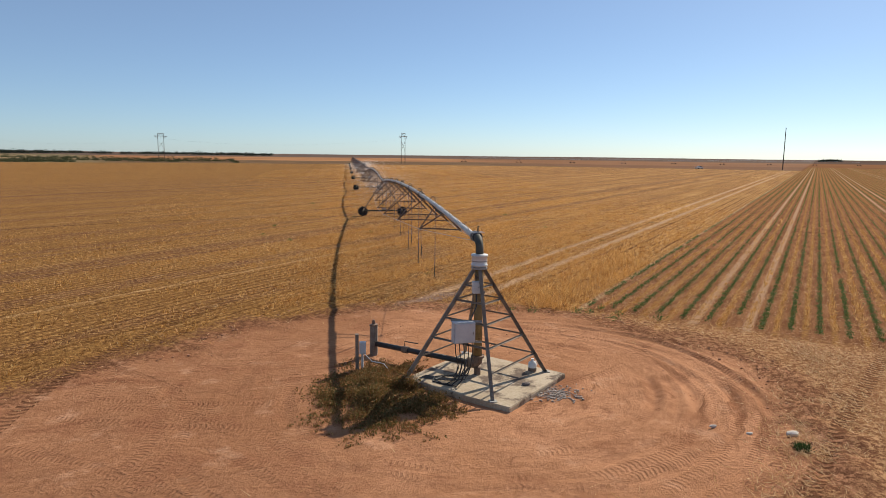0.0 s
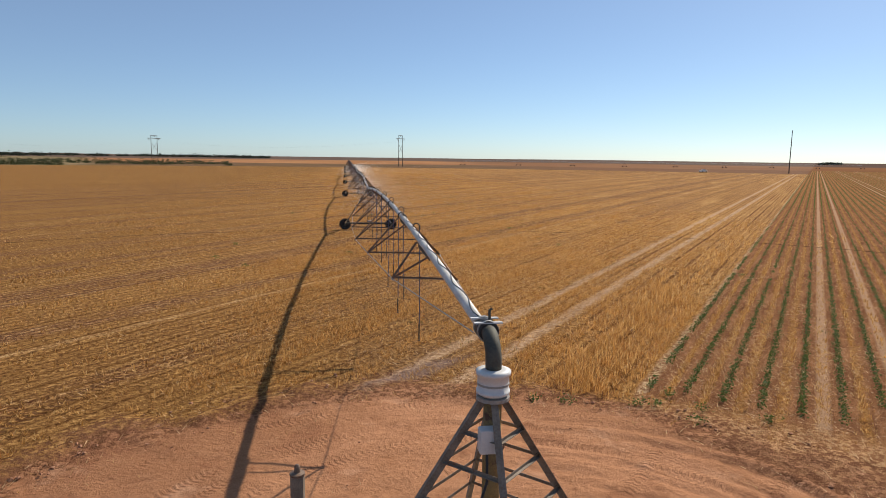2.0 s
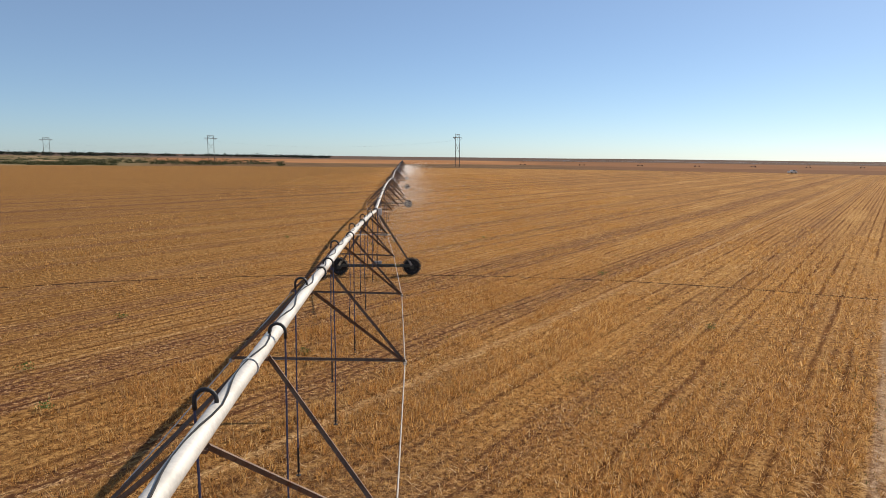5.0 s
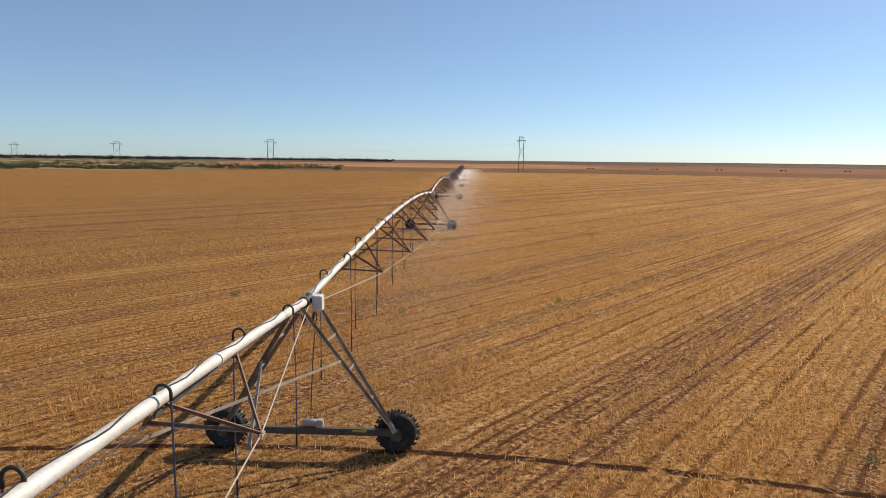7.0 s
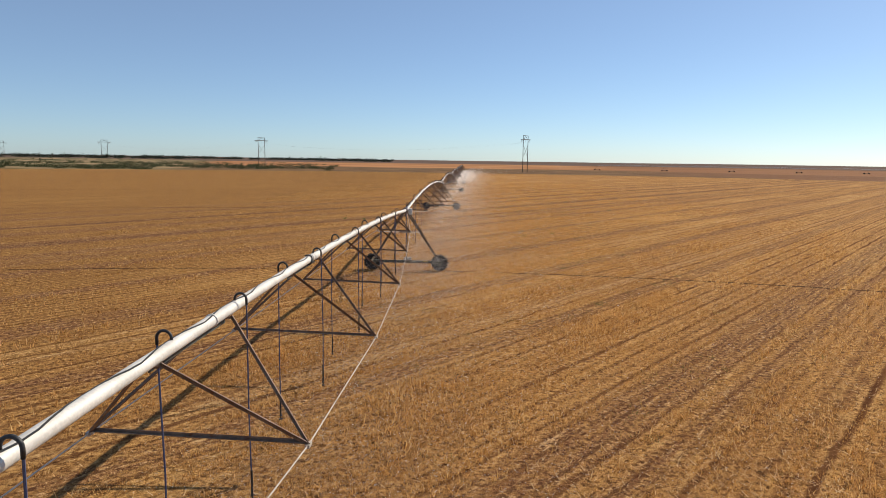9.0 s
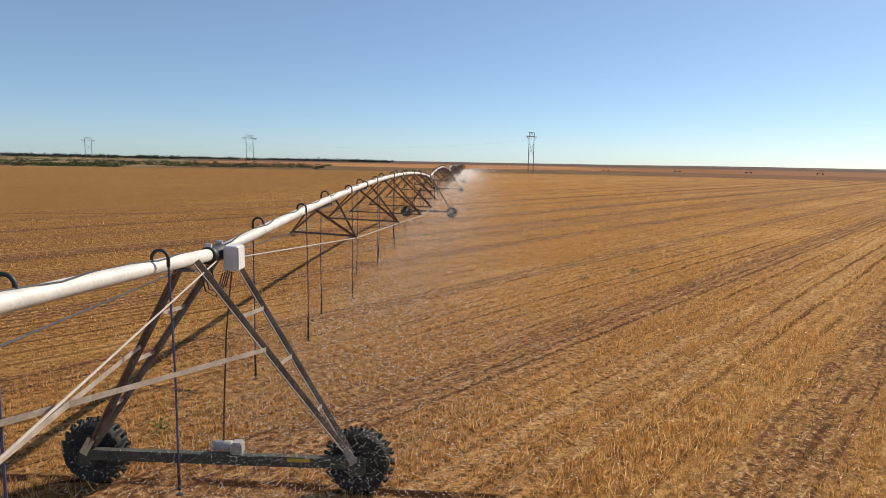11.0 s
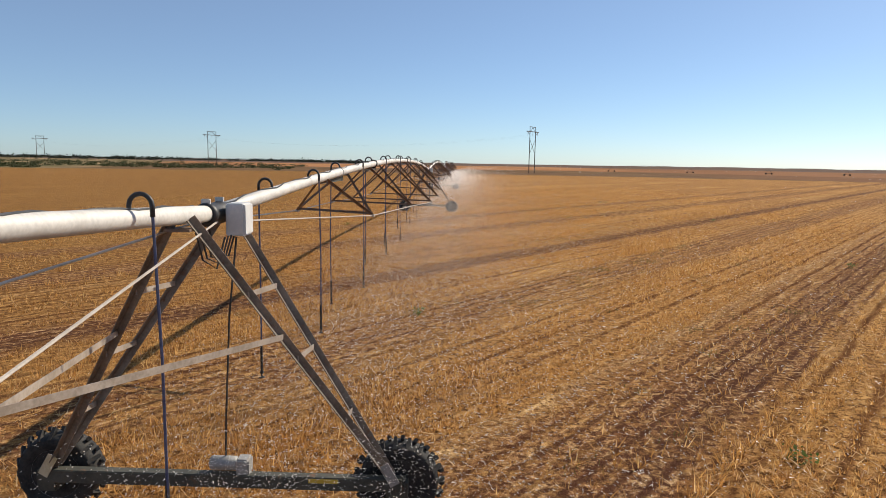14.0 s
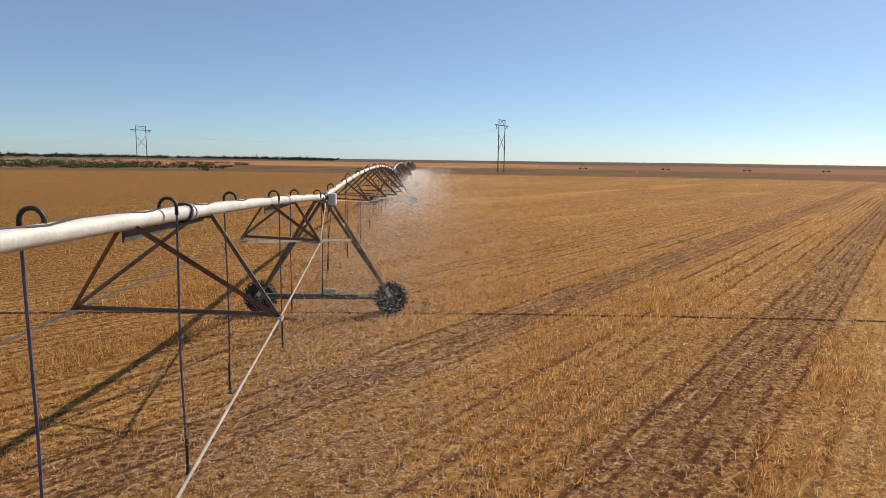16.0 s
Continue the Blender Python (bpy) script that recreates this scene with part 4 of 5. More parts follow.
# ---- pivot tower ----
def pivot_tower():
    o = thing("pivot_tower", "galvanised four-legged pivot tower of an irrigation machine on concrete", "pivot tower")
    feet = [(0, -2.12), (2.12, 0), (0, 2.12), (-2.12, 0)]
    foot, head = 0.13, 3.34

    def on(k, z):
        f = (z - foot) / (head - foot)
        a, b = feet[k % 4]
        q = 1 - f * 0.93
        return Vector((a * q, b * q, z))
    for k in range(4):
        leg = part("leg", angle_iron(on(k, foot), on(k, head), 0.10, 0.012, Vector((-feet[k][0], -feet[k][1], 0))), LEGM, o)
        part("foot_plate", block((feet[k][0], feet[k][1], foot + 0.008), (0.2, 0.2, 0.016)), GALV, leg)
    for lv, z in enumerate((0.72, 1.32, 1.9, 2.42, 2.85)):
        for k in range(4):
            if lv == 0 and k == 3:
                continue
            part("rung", angle_iron(on(k, z), on(k + 1, z), 0.05, 0.006), LEGM, o)
    up = 0.12
    part("top_plate", lathe([(0.24, 3.2 + up), (0.24, 3.25 + up)], 16), GALV, o)
    riser = part("riser_pipe", lathe([(0.13, 0.5), (0.13, 3.3 + up)], 20), OLDPIPE, o, "yellow-brown weathered riser pipe", True)
    part("flange", lathe([(0.2, 0.66), (0.2, 0.72)], 20), STEEL, riser)
    part("pedestal", lathe([(0.1, 0.12), (0.1, 0.36)], 14), STEEL, riser)
    part("flange", lathe([(0.19, 2.60), (0.19, 2.66)], 20), STEEL, riser)
    part("base_elbow", tube([(0, 0, 0.66), (0, 0, 0.54), (-0.05, 0.045, 0.46), (-0.25, 0.22, 0.44)], 0.15, 14), STEEL, riser, "dark rusty inlet elbow")
    col = part("collector_ring", lathe([(r, z + up) for r, z in ((0.17, 3.25), (0.24, 3.30), (0.24, 3.34), (0.225, 3.345), (0.225, 3.56), (0.25, 3.57), (0.25, 3.62), (0.17, 3.64))], 24), BOXWHITE, o, "pale round collector ring cover", True)
    part("band", lathe([(0.228, 3.42 + up), (0.232, 3.42 + up), (0.232, 3.45 + up), (0.228, 3.45 + up)], 24), GALV, col)
    pts = [(0, 0, 3.6 + up)]
    for q in range(9):
        a = radians(q * 80 / 8)
        pts.append((0, 0.42 - 0.42 * math.cos(a), 3.72 + up + 0.36 * math.sin(a)))
    part("elbow", tube(pts, 0.115, 18), BEAM, o, "dark grey steel top elbow", True)
    arm = part("pivot_joint", tube([(0, 0.34, 4.085 + up), (0, 0.78, 4.05 + up)], 0.15, 16), BLACK, o, "black rubber joint boot with pale clamp plates", True)
    for y in (0.40, 0.68):
        part("clamp_plate", block((0, y, 4.20 + up), (0.42, 0.11, 0.02), None, Matrix.Rotation(radians(-6), 3, "X")), BOXWHITE, arm)
        part("clamp_ring", lathe([(0.165, y - 0.03), (0.165, y + 0.03)], 16, (0, 0, 4.07 + up), "Y"), GALV, arm)
    part("hook_pin", tube([(0.05, 0.54, 4.2 + up), (0.05, 0.54, 4.36 + up), (0.09, 0.54, 4.38 + up)], 0.02, 6), BEAM, arm)
    # control panel on the side toward the wind
    p = part("control_panel", block((-0.62, -0.98, 1.72), (0.62, 0.26, 0.58), None, Matrix.Rotation(radians(8), 3, "Z"), 0.012), BOXGREY, o, "pale grey steel control panel")
    part("panel_door", block((-0.60, -1.12, 1.72), (0.57, 0.018, 0.53), None, Matrix.Rotation(radians(8), 3, "Z"), 0.004), BOXGREY, p)
    part("door_latch", block((-0.36, -1.12, 1.72), (0.02, 0.03, 0.08), None, Matrix.Rotation(radians(8), 3, "Z")), GALV, p)
    part("bracket", angle_iron((-0.95, -0.80, 1.42), (-0.1, -1.0, 1.42), 0.05, 0.006), GALV, p)
    part("bracket", angle_iron((-0.95, -0.80, 2.0), (-0.1, -1.0, 2.0), 0.05, 0.006), GALV, p)
    j = part("junction_box", block((-0.13, -0.28, 2.83), (0.24, 0.2, 0.34), None, None, 0.012), BOXWHITE, o, "pale junction box under the collar")
    part("conduit", tube([(-0.13, -0.28, 2.66), (-0.16, -0.45, 2.3), (-0.4, -0.85, 2.02)], 0.02, 6), BLACK, j)
    for k in range(5):
        a = -0.85 + 0.12 * k
        part("cable", tube([(a, -0.98, 1.44), (a + 0.03, -0.95, 1.1), (a * 0.7 - 0.1, -0.75, 0.6), (a * 0.8 - 0.2, -0.62, 0.2), (a - 0.5, -0.3, 0.15), (-1.75 + 0.05 * k, -0.15 + 0.05 * k, 0.15)], 0.013, 6), BLACK, o)
    for k in range(3):
        q = 0.12 * k
        part("pad_cable", tube([(-0.5 - q, -0.9, 0.9 - 0.1 * k), (-0.62 - q, -1.0, 0.35), (-0.8 - q, -1.0 + q, 0.155), (-1.15 - q, -0.75 + q, 0.15), (-1.3, -0.35 + q, 0.155), (-1.0 + q, -0.05, 0.16), (-0.55 + q, -0.15, 0.155), (-0.25, -0.1, 0.4)], 0.019, 6), BLACK, o)
    # stout inlet main across the pad
    main = part("inlet_pipe", tube([(-0.10, 0.09, 0.44), (-2.86, 2.54, 0.40)], 0.085, 14), BLACK, o, "black inlet pipe leading to the pump post", True)
    part("coupling", tube([(-1.9, 1.69, 0.415), (-2.05, 1.82, 0.413)], 0.115, 14), STEEL, main)
    part("valve_stem", tube([(-2.0, 1.78, 0.48), (-2.0, 1.78, 0.68), (-1.6, 1.55, 0.66)], 0.02, 6), STEEL, main)
    return o


pivot_tower()


def posts():
    o = thing("fence_post", "stout weathered wooden post with a capped pipe beside the weeds", "post", "", (-2.95, 2.62, 0))
    part("post", lathe([(0.13, -0.3), (0.13, 0.98), (0.11, 1.0)], 10), WOOD, o)
    part("cap", lathe([(0.14, 1.0), (0.14, 1.04), (0.06, 1.06), (0.05, 1.16), (0.03, 1.2)], 12), STEEL, o)
    o = thing("meter_post", "grey weathered board post with a pale electric box", "post", "", (-3.52, 1.15, 0))
    part("post", block((0, 0, 0.42), (0.1, 0.14, 1.45)), WOOD, o)
    b = part("electric_box", block((0.17, -0.02, 0.72), (0.2, 0.16, 0.36), None, None, 0.01), BOXGREY, o, "pale grey electric box")
    part("cover", block((0.17, -0.11, 0.72), (0.17, 0.015, 0.32)), BOXGREY, b)
    part("conduit", tube([(0.16, 0, 0.55), (0.16, 0, -0.1)], 0.035, 8), BOXGREY, o)
    part("cable", tube([(0.2, 0, 0.54), (0.45, -0.1, 0.3), (0.8, -0.3, 0.28), (0.95, -0.4, 0.1)], 0.015, 6), WHITEPL, o)


posts()


# ---- the irrigation machine ----
def camber(f, z0, z1, rise=0.68):
    return z0 + (z1 - z0) * f + rise * 4 * f * (1 - f)


def span(length, first, pitch, z0, y_lift=0.0, start=0.0):
    """One arched span with its truss, from the joint at its start to the next tower."""
    z1 = 3.785
    zz = lambda y: camber(max(0.0, (y - start) / (length - start)), z0, z1, 0.62 if start else 0.68)
    o = thing("irrigation_span", "arched galvanised irrigation pipe span with trusses and hanging hoses", "irrigation span", "spans of the irrigation machine")
    ys = np.linspace(start, length - 0.22, 34)
    pipe = part("pipe", tube([(0, y, zz(y)) for y in ys], 0.092, 16), PIPE, o, "pale weathered galvanised pipe", True)
    wav = np.linspace(start + 0.3, length - 0.5, 190)
    part("cable", tube([(0.045 * math.sin(y * 3.3) + 0.01, y, zz(y) + 0.098 - 0.9 * (0.045 * math.sin(y * 3.3)) ** 2 / 0.09) for y in wav], 0.011, 5), BLACK, pipe)
    wide = (0.85, 1.28, 1.62, 1.72, 1.62, 1.28, 0.85)
    drop = (0.86, 1.24, 1.59, 1.72, 1.59, 1.24, 0.86)
    nodes = []
    for k in range(7):
        y = first + pitch * k
        zp, zn, w = zz(y), zz(y) - drop[k], wide[k]
        nodes.append((w, y, zn))
        part("flange", lathe([(0.093, y + 0.58), (0.108, y + 0.585), (0.108, y + 0.615), (0.093, y + 0.62)], 14, (0, 0, zz(y + 0.6)), "Y"), PIPE, pipe)
        if k % 2:
            turn = [radians(115 - 20 * q) for q in range(13)]
            part("joint_band", tube([(0.118 * math.cos(a), y + 0.35 + 0.05 * math.sin(a * 2), zz(y + 0.35) + 0.118 * math.sin(a)) for a in turn], 0.019, 8), BLACK, pipe, "black band round a pipe joint", True)
        # plate in near-black steel, putting the pipe's shade into its colour
        part("saddle_plate", block((-0.045, y, zp - 0.137), (0.012, 2.5, 0.105)), BEAM, pipe, "steel plate under the pipe, its colour darkened for shade")
        for e in (-1.2, 1.2):
            part("saddle", block((0, y + e, zz(y + e) - 0.098), (0.17, 0.10, 0.03)), STEEL, pipe)
        for sx in (-1, 1):
            zs = zn - 0.04 * sx
            for e in (-1.2, 1.2):
                part("strut", angle_iron((sx * 0.085, y + e, zz(y + e) - 0.06), (sx * w, y, zs), 0.055, 0.007, Vector((0, -1, 0.4))), STEEL, o)
            part("rod_clamp", block((sx * w, y, zs - 0.02), (0.07, 0.16, 0.05)), ROD, o)
        part("cross_bar", angle_iron((-w, y, zn + 0.06), (w, y, zn - 0.02), 0.05, 0.006), STEEL, o)
    for sx in (-1, 1):
        chain = [(0.12, start + 0.1, zz(start) - 0.08)] + [(w, y, z - 0.04 * sx) for w, y, z in nodes] + [(0.10, length - 0.15, z1 - 0.06)]
        for a, b in zip(chain, chain[1:]):
            sag = 0.02
            mid = ((a[0] + b[0]) / 2 * sx, (a[1] + b[1]) / 2, (a[2] + b[2]) / 2 - sag)
            part("truss_rod", tube([(a[0] * sx, a[1], a[2] - 0.02), mid, (b[0] * sx, b[1], b[2] - 0.02)], 0.012, 6), ROD, o)
    k = 0
    step = 1.88 + y_lift
    while step < length - 1.6:
        sx = 1 if k % 2 else -1
        y = step + (0.0 if sx > 0 else 0.42)
        if y > start * 12.5:
            zp = zz(y)
            arc = [(0, y, zp + 0.08)]
            for q in range(9):
                a = math.pi * (1 - q / 8)
                arc.append((sx * (0.10 + 0.10 * math.cos(a)), y, zp + 0.115 + 0.10 * math.sin(a)))
            arc.append((sx * 0.20, y, zp + 0.02))
            goose = part("gooseneck", tube(arc, 0.021, 8), BLACK, o, "black curved gooseneck", True)
            jit = 0.03 * math.sin(k * 2.3)
            zb = 1.08 + 0.1 * math.sin(k * 1.7)
            h = part("drop_hose", tube([(sx * 0.20, y, zp + 0.03), (sx * 0.20 + jit, y, 2.6), (sx * 0.21, y + jit, zb + 0.1)], 0.0135, 6), HOSE, o, "thin dark blue drop hose")
            part("weight", tube([(sx * 0.21, y + jit, zb + 0.52), (sx * 0.21, y + jit, zb + 0.10)], 0.02, 8), BLACK, h)
            part("sprinkler", lathe([(0.014, 0.10), (0.03, 0.07), (0.03, 0.05), (0.012, 0.04), (0.012, 0.0), (0.045, -0.01), (0.045, -0.02)], 10, (sx * 0.21, y + jit, zb)), BLACK, h)
        k += 1
        step += 2.71
    return o


LUG = bpy.data.meshes.new("tread_lug")
bm = block((0, 0, 0), (0.05, 0.17, 0.042))
bm.to_mesh(LUG)
bm.free()
LUG.materials.append(RUBBER)


def wheel(o, sx):
    """A lugged tyre on a steel rim; its axle runs along the machine."""
    c = Vector((sx * 2.11, 0.26, 0.52))
    hub = part("wheel", lathe([(0.09, -0.16), (0.09, 0.02)], 14, c, "Y"), BEAM, o)
    tyre = lathe([(0.30, -0.12), (0.36, -0.145), (0.44, -0.15), (0.475, -0.13), (0.485, 0.0), (0.475, 0.13), (0.44, 0.15), (0.36, 0.145), (0.30, 0.12), (0.30, -0.12)], 36, c, "Y")
    part("tyre", tyre, RUBBER, hub, "black lugged tractor tyre", True)
    for k in range(20):
        for h in (-1, 1):
            a = 2 * math.pi * (k + (0.25 if h > 0 else -0.25)) / 20
            lug = new("tread_lug", LUG)
            lug.parent = hub
            lug.matrix_basis = Matrix.Translation(c + Matrix.Rotation(a, 3, "Y") @ Vector((0.492, h * 0.075, 0))) @ (Matrix.Rotation(a, 3, "Y") @ Matrix.Rotation(h * radians(38), 3, "Z")).to_4x4()
    part("rim", lathe([(0.0, -0.02), (0.12, -0.035), (0.20, -0.03), (0.285, -0.09), (0.31, -0.125), (0.31, 0.125), (0.285, 0.09), (0.1, 0.03), (0.0, 0.03)], 24, c, "Y"), GALV, hub, "dull steel rim")
    part("wheel_gearbox", block(c + Vector((0, -0.22, 0.0)), (0.26, 0.2, 0.26), None, None, 0.03), BEAM, o, "dark wheel gearbox")


def drive_tower():
    o = thing("drive_tower", "wheeled steel drive tower carrying the irrigation pipe over the stubble", "drive tower", "drive towers of the irrigation machine")
    part("base_beam", block((0, -0.05, 0.62), (4.35, 0.13, 0.16), None, None, 0.01), BEAM, o, "dark steel base beam")
    part("decal", block((1.25, -0.119, 0.66), (0.35, 0.006, 0.05)), STRIP, o, "yellow warning strip")
    part("drive_motor", lathe([(0.0, -0.17), (0.07, -0.17), (0.085, -0.15), (0.085, 0.13), (0.06, 0.16), (0.0, 0.16)], 14, (0.05, 0.0, 0.80), "X"), GALV, o, "grey electric drive motor", True)
    part("motor_gearbox", block((0.28, 0.0, 0.78), (0.16, 0.18, 0.2), None, None, 0.02), GALV, o)
    for sx in (-1, 1):
        part("drive_shaft", tube([(sx * 0.35, 0.06, 0.62), (sx * 1.95, 0.1, 0.55)], 0.022, 6), BEAM, o)
        wheel(o, sx)
        foot = Vector((sx * 2.03, -0.05, 0.70))
        tops = (Vector((sx * 0.09, -0.86, 3.80)), Vector((sx * 0.12, 0.42, 3.68)))
        legs = [part("leg", angle_iron(foot + Vector((0, 0.08 * k, 0)), t, 0.085, 0.009, Vector((0, -1, 0.3))), LEGM, o) for k, t in enumerate(tops)]
        for f in (0.25, 0.5, 0.74):
            a, b = foot.lerp(tops[0], f), (foot + Vector((0, 0.08, 0))).lerp(tops[1], f)
            part("leg_tie", block((a + b) / 2, (0.012, (b - a).length, 0.06), None, (b - a).to_track_quat("Y", "Z").to_matrix()), PALE, o)
        a = foot.lerp(tops[0], 0.58)
        part("tower_brace", angle_iron(a, (-sx * 0.84, -6.4, 3.17), 0.06, 0.007), PALE, o, "pale diagonal tower brace")
        part("foot_gusset", block(foot + Vector((0, -0.07, 0.06)), (0.12, 0.012, 0.28), None, Matrix.Rotation(sx * radians(-30), 3, "Y")), CREAM if sx < 0 else GALV, o)
    part("top_saddle", block((0, -0.86, 3.69), (0.26, 0.2, 0.03)), STEEL, o)
    part("joint_boot", lathe([(0.10, -0.25), (0.13, -0.24), (0.13, -0.15), (0.115, -0.1), (0.125, 0.0), (0.115, 0.1), (0.13, 0.15), (0.13, 0.24), (0.10, 0.25)], 18, (0, 0.0, 3.785), "Y"), BLACK, o, "black rubber flexible joint", True)
    for y in (-0.2, 0.2):
        part("joint_plate", block((0, y, 3.915), (0.10, 0.035, 0.09), None, None, 0.005), PIPE, o)
    b = part("tower_box", block((0.26, 0.10, 3.72), (0.21, 0.30, 0.37), None, None, 0.015), BOXWHITE, o, "pale tower control box")
    part("box_cover", block((0.37, 0.10, 3.72), (0.016, 0.26, 0.33), None, None, 0.004), BOXWHITE, b)
    for k in range(4):
        part("cable_loop", tube([(0.22, 0.05 - 0.1 * k, 3.55), (0.16, 0.0 - 0.12 * k, 3.30 - 0.03 * k), (0.05, -0.1 - 0.12 * k, 3.32), (0.02, -0.2 - 0.12 * k, 3.66)], 0.011, 5), BLACK, o)
    part("feed_cable", tube([(0.25, 0.02, 3.52), (0.15, 0.0, 2.6), (0.08, 0.0, 1.4), (0.06, 0.0, 0.86)], 0.012, 5), BLACK, o)
    return o


first = span(50.78, 7.88, 6.16, 4.15, 1.0, 0.75)
second = span(SPAN, 7.105, 6.08, 3.785)
second.matrix_basis = pose(0, TOWERS[0], 0)
for y in TOWERS[1:-1]:
    copy_thing(second, pose(0, y, 0))
tower = drive_tower()
tower.matrix_basis = pose(0, TOWERS[0], 0)
for y in TOWERS[1:]:
    copy_thing(tower, pose(0, y, 0))

# fine spray, blown across the rows from the nozzles
def mist(n, y0, y1, width, length, rise):
    """Fine streaks of water thrown outwards from the nozzles and carried off by the wind."""
    y = np.round(rng.uniform(y0, y1, n) / 2.72) * 2.72
    a, d = rng.uniform(0, 2 * np.pi, n), np.abs(rng.normal(0, 2.2, n))
    w = rng.exponential(2.4, n)
    p = np.stack([np.cos(a) * d + w, y + np.sin(a) * d - 0.3 * w, np.clip(1.25 - 0.07 * d ** 2 + rise * w * rng.random(n) + rng.normal(0, 0.25, n), 0.1, 4.2)], -1)
    u = np.stack([np.cos(a) + 0.5, np.sin(a), -0.12 * d], -1) + rng.normal(0, 0.25, (n, 3))
    u /= np.linalg.norm(u, axis=1)[:, None]
    q = np.cross(u, rng.normal(0, 1, (n, 3)))
    q /= np.linalg.norm(q, axis=1)[:, None]
    ln, wd = length * rng.uniform(0.4, 1.3, n)[:, None], width * rng.uniform(0.5, 1.3, n)[:, None]
    return np.stack([p - u * ln - q * wd, p - u * ln + q * wd, p + u * ln], 1)


v = np.concatenate([mist(330000, 88, 225, 0.0045, 0.015, 0.25), mist(60000, 54, 88, 0.0035, 0.012, 0.2), mist(110000, 225, 398, 0.012, 0.045, 0.3)])
f = np.arange(len(v) * 3).reshape(-1, 3)
tagged(new("water_spray", raw("water_spray", v.reshape(-1, 3), f, DROPLET)), "white fine water spray drifting from the sprinklers", "spray", kind="stuff")


# ---- power line ----
def h_frame(at, turn):
    o = thing("transmission_tower", "dark wooden two-pole power line tower beyond the field", "power tower", "power line towers", at, turn)
    for sx in (-1, 1):
        part("pole", lathe([(0.24, -0.5), (0.15, 22.0)], 8, (sx * 3.3, 0, 0)), POLE, o)
        part("arm_brace", tube([(sx * 3.3, 0, 18.2), (sx * 6.4, 0, 19.6)], 0.1, 5), POLE, o)
        part("brace", tube([(sx * 3.3, 0.1 * sx, 19.3), (0, 0.1 * sx, 21.9)], 0.1, 5), POLE, o)
        part("x_brace", tube([(sx * 3.3, 0.15 * sx, 9.5), (-sx * 3.3, 0.15 * sx, 16.5)], 0.1, 5), POLE, o)
    part("cross_arm", block((0, 0, 19.7), (13.6, 0.3, 0.34)), POLE, o)
    part("top_arm", block((0, 0, 21.9), (7.0, 0.25, 0.28)), POLE, o)
    for x in (-5.7, 0, 5.7):
        part("insulator", tube([(x, 0, 19.6), (x, 0, 17.9)], 0.09, 6), BOXGREY, o)


line = [(37.2, 455.0), (-159.8, 564.0), (-369, 708), (-570, 832), (-775, 960)]
for p in line:
    h_frame((*p, 0), 60)

o = thing("utility_pole", "tall dark wooden utility pole at the field's edge", "utility pole", "", (254, 334, 0))
part("pole", lathe([(0.30, -0.5), (0.2, 24.6)], 10), POLE, o)
part("cap", lathe([(0.26, 24.6), (0.26, 24.9)], 8), POLE, o)


def wires(a, b, label):
    o = thing("power_line", label, "power line", "power lines")
    for off in (-5.7, 0.0, 5.7):
        d = (Vector(b) - Vector(a)).normalized()
        n = Vector((-d.y, d.x, 0)) * off
        pts = [Vector(a).lerp(Vector(b), q / 12) + n - Vector((0, 0, 5.0 * 4 * (q / 12) * (1 - q / 12))) for q in range(13)]
        part("wire", tube(pts, 0.007, 4), BOXGREY, o)


for a, b in zip(line, line[1:]):
    wires((*a, 17.9), (*b, 17.9), "thin sagging power line wires between towers")


# ---- far things ----
def far_machine():
    """Another irrigation machine far across the flat."""
    for k in range(9):
        p = Vector((108 + 55 * k, 595 + 2 * k, 0))
        o = thing("far_drive_tower", "small far-off irrigation drive tower on red fields", "drive tower", "far irrigation machine", p, 2)
        for sx in (-1, 1):
            part("leg", tube([(sx * 2.0, 0, 0.5), (0, 0, 3.8)], 0.08, 5), STEEL, o)
            part("wheel", lathe([(0.55, -0.2), (0.55, 0.2)], 12, (sx * 2.1, 0, 0.55), "Y"), RUBBER, o)
        part("base_beam", block((0, 0, 0.7), (4.0, 0.2, 0.2)), STEEL, o)
        if k:
            s = thing("far_irrigation_span", "thin far-off irrigation pipe span", "irrigation span", "far irrigation machine", p, 2)
            part("pipe", tube([(-55 + 55 * q / 8, 0, camber(q / 8, 3.8, 3.8)) for q in range(9)], 0.12, 6), PIPE, s)


far_machine()


PAINT = plain("white_car_paint", (0.78, 0.76, 0.72), (0.82, 0.80, 0.77), 0.5, 0.0, 3.0, 30.0, 0.02)


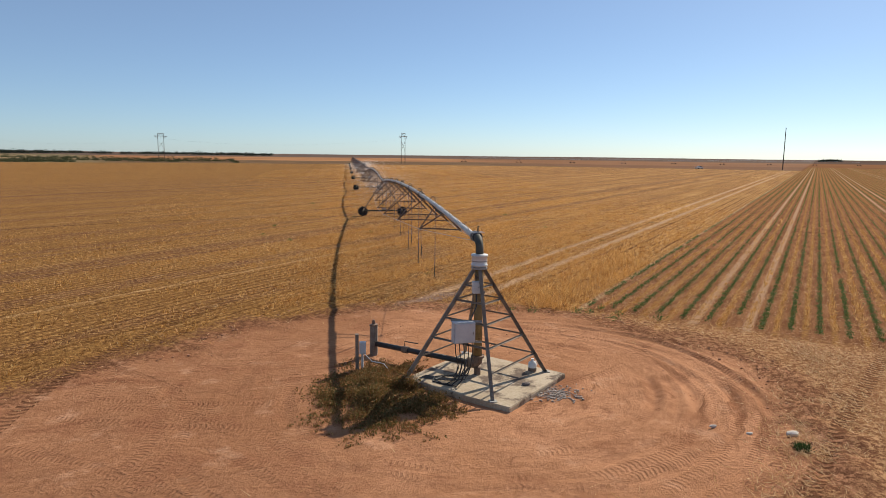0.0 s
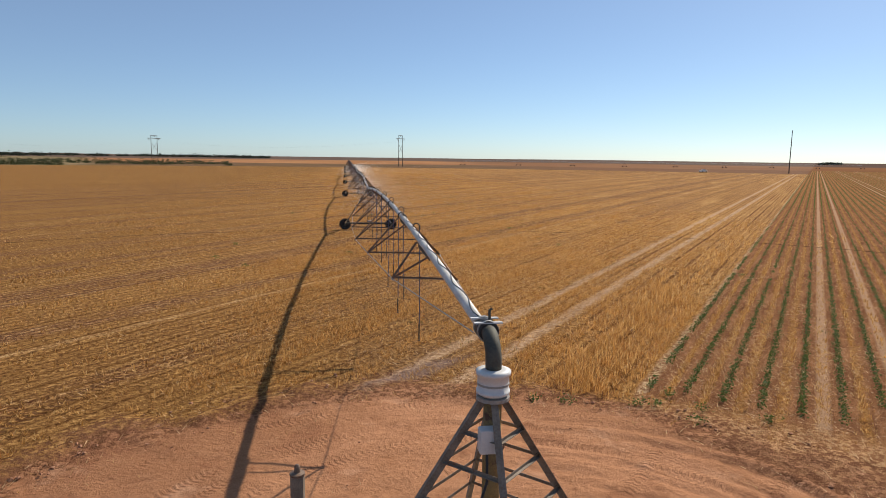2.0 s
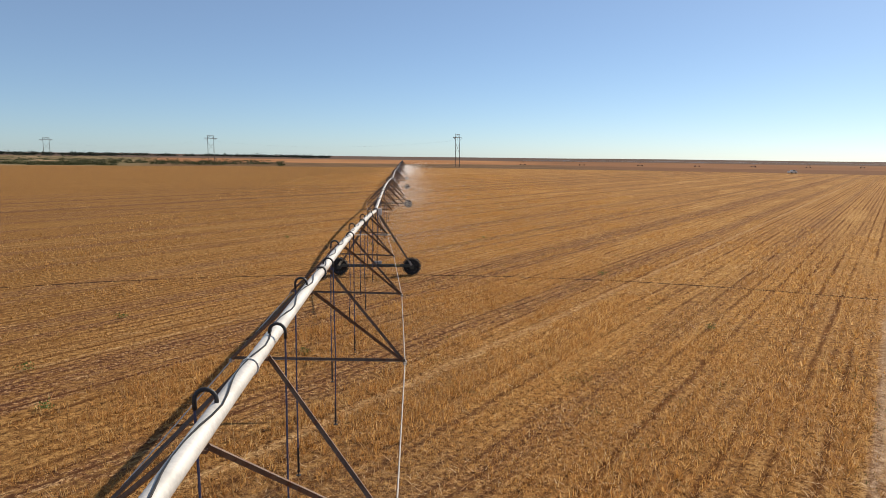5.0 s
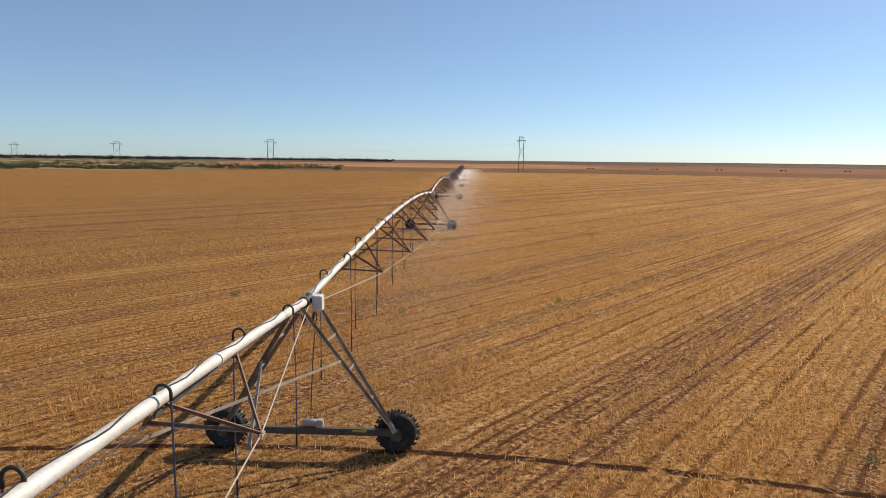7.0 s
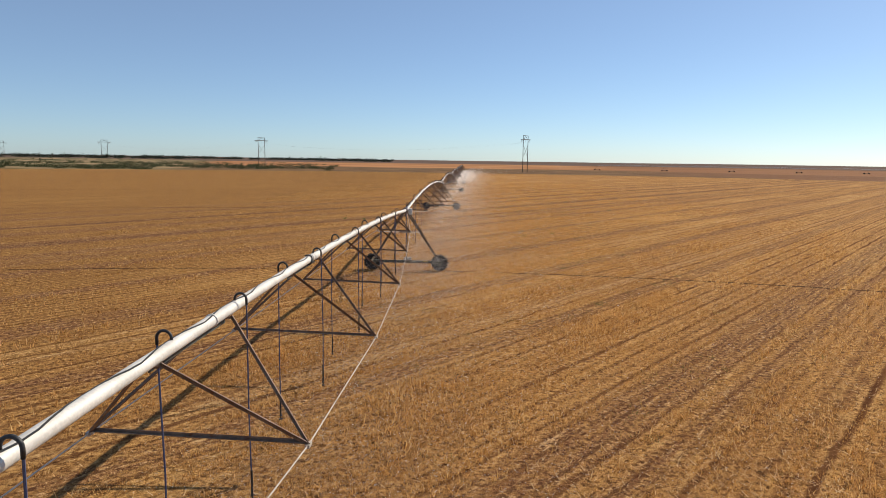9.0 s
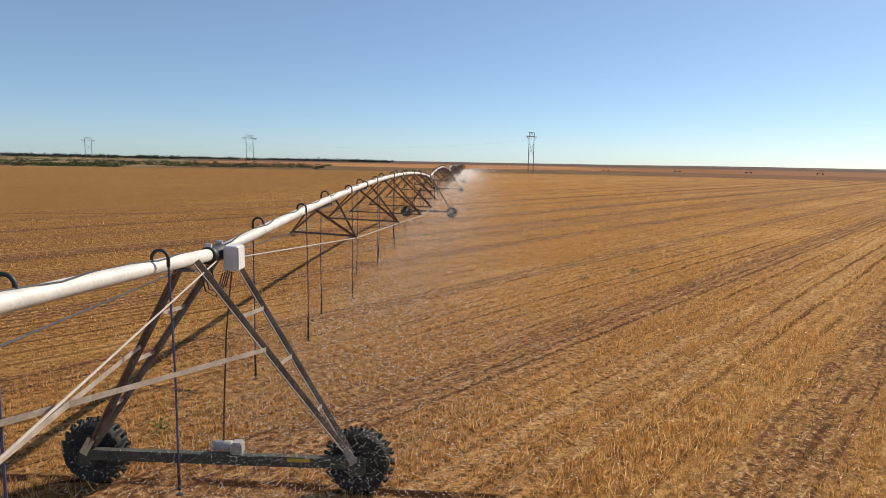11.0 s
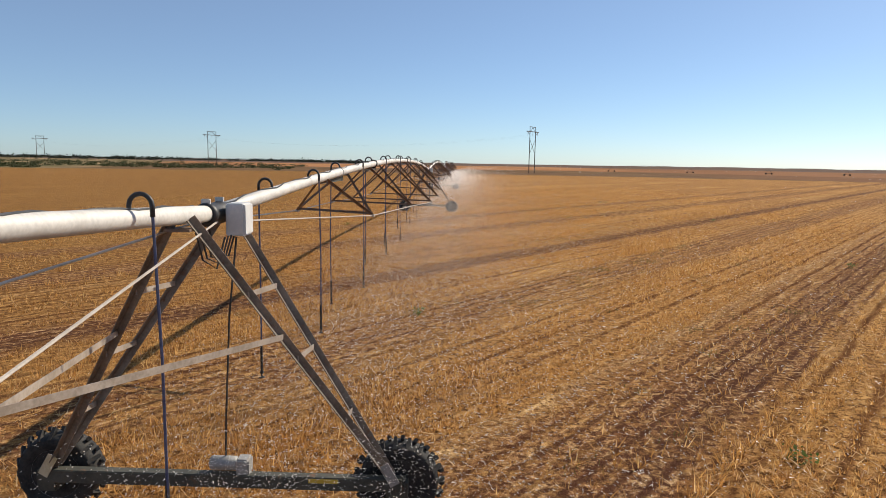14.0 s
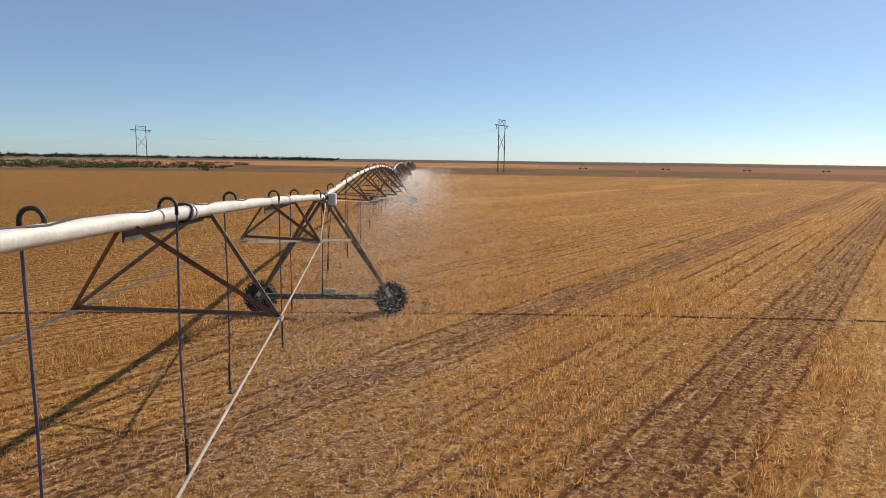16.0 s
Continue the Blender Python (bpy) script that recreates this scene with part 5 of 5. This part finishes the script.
def pickup(at, turn):
    o = thing("pickup_truck", "small white pickup parked far off at the field's edge", "car", "", at, turn)
    part("body", block((0, 0, 0.85), (5.2, 1.9, 0.75), None, None, 0.12), PAINT, o)
    cab = part("cab", block((0.3, 0, 1.5), (2.3, 1.7, 0.7), None, None, 0.2), PAINT, o)
    part("windscreen", block((1.38, 0, 1.5), (0.06, 1.4, 0.45)), GLASSY, cab)
    part("side_window", block((0.3, -0.86, 1.55), (1.7, 0.04, 0.4)), GLASSY, cab)
    for x in (-1.6, 1.6):
        for y in (-0.9, 0.9):
            w = part("wheel", lathe([(0.2, -0.13), (0.4, -0.13), (0.4, 0.13), (0.2, 0.13)], 16, (x, y, 0.4), "Y"), RUBBER, o)


pickup((206, 344, 0), 20)

# scrub on the low dunes
N = 1900
a = rng.uniform(radians(100), radians(150), N)
r = 415 + rng.exponential(120, N)
bx, by = r * np.cos(a), r * np.sin(a)
ok = (vnoise(bx, by, 40, 81) > 0.42) & (bx < -0.15 * by - 12)
bx, by = bx[ok], by[ok]
m = 34
sc = np.repeat(rng.uniform(0.5, 1.7, len(bx)), m)
q = len(bx) * m
lx = np.repeat(bx, m) + rng.normal(0, 0.9, q) * sc
ly = np.repeat(by, m) + rng.normal(0, 0.9, q) * sc
lz = height(np.repeat(bx, m), np.repeat(by, m)) + np.abs(rng.normal(0, 0.6, q)) * sc
leaf_quads("scrub", lx, ly, lz, rng.uniform(0.5, 1.1, q), SCRUB, "olive scrub on low sandy dunes beyond the field", "scrub")

# far woods on the skyline
a = np.concatenate([rng.uniform(radians(96.5), radians(140), 900), rng.uniform(radians(49.7), radians(51.0), 50)])
r = np.where(np.arange(len(a)) < 900, rng.uniform(1500, 2100, len(a)), rng.uniform(1900, 2000, len(a)))
bx, by = r * np.cos(a), r * np.sin(a)
ok = (vnoise(bx, by, 130, 91) > 0.36) | (np.arange(len(a)) >= 900)
bx, by = bx[ok], by[ok]
m = 40
sc = np.repeat(rng.uniform(0.5, 1.3, len(bx)), m)
q = len(bx) * m
lx = np.repeat(bx, m) + rng.normal(0, 3.6, q) * sc
ly = np.repeat(by, m) + rng.normal(0, 3.6, q) * sc
lz = height(np.repeat(bx, m), np.repeat(by, m)) + (0.6 + np.abs(rng.normal(1.7, 1.7, q))) * sc
leaf_quads("far_woods", lx, ly, lz, rng.uniform(2.0, 4.2, q), TREE, "dark far line of trees on the horizon", "woods")
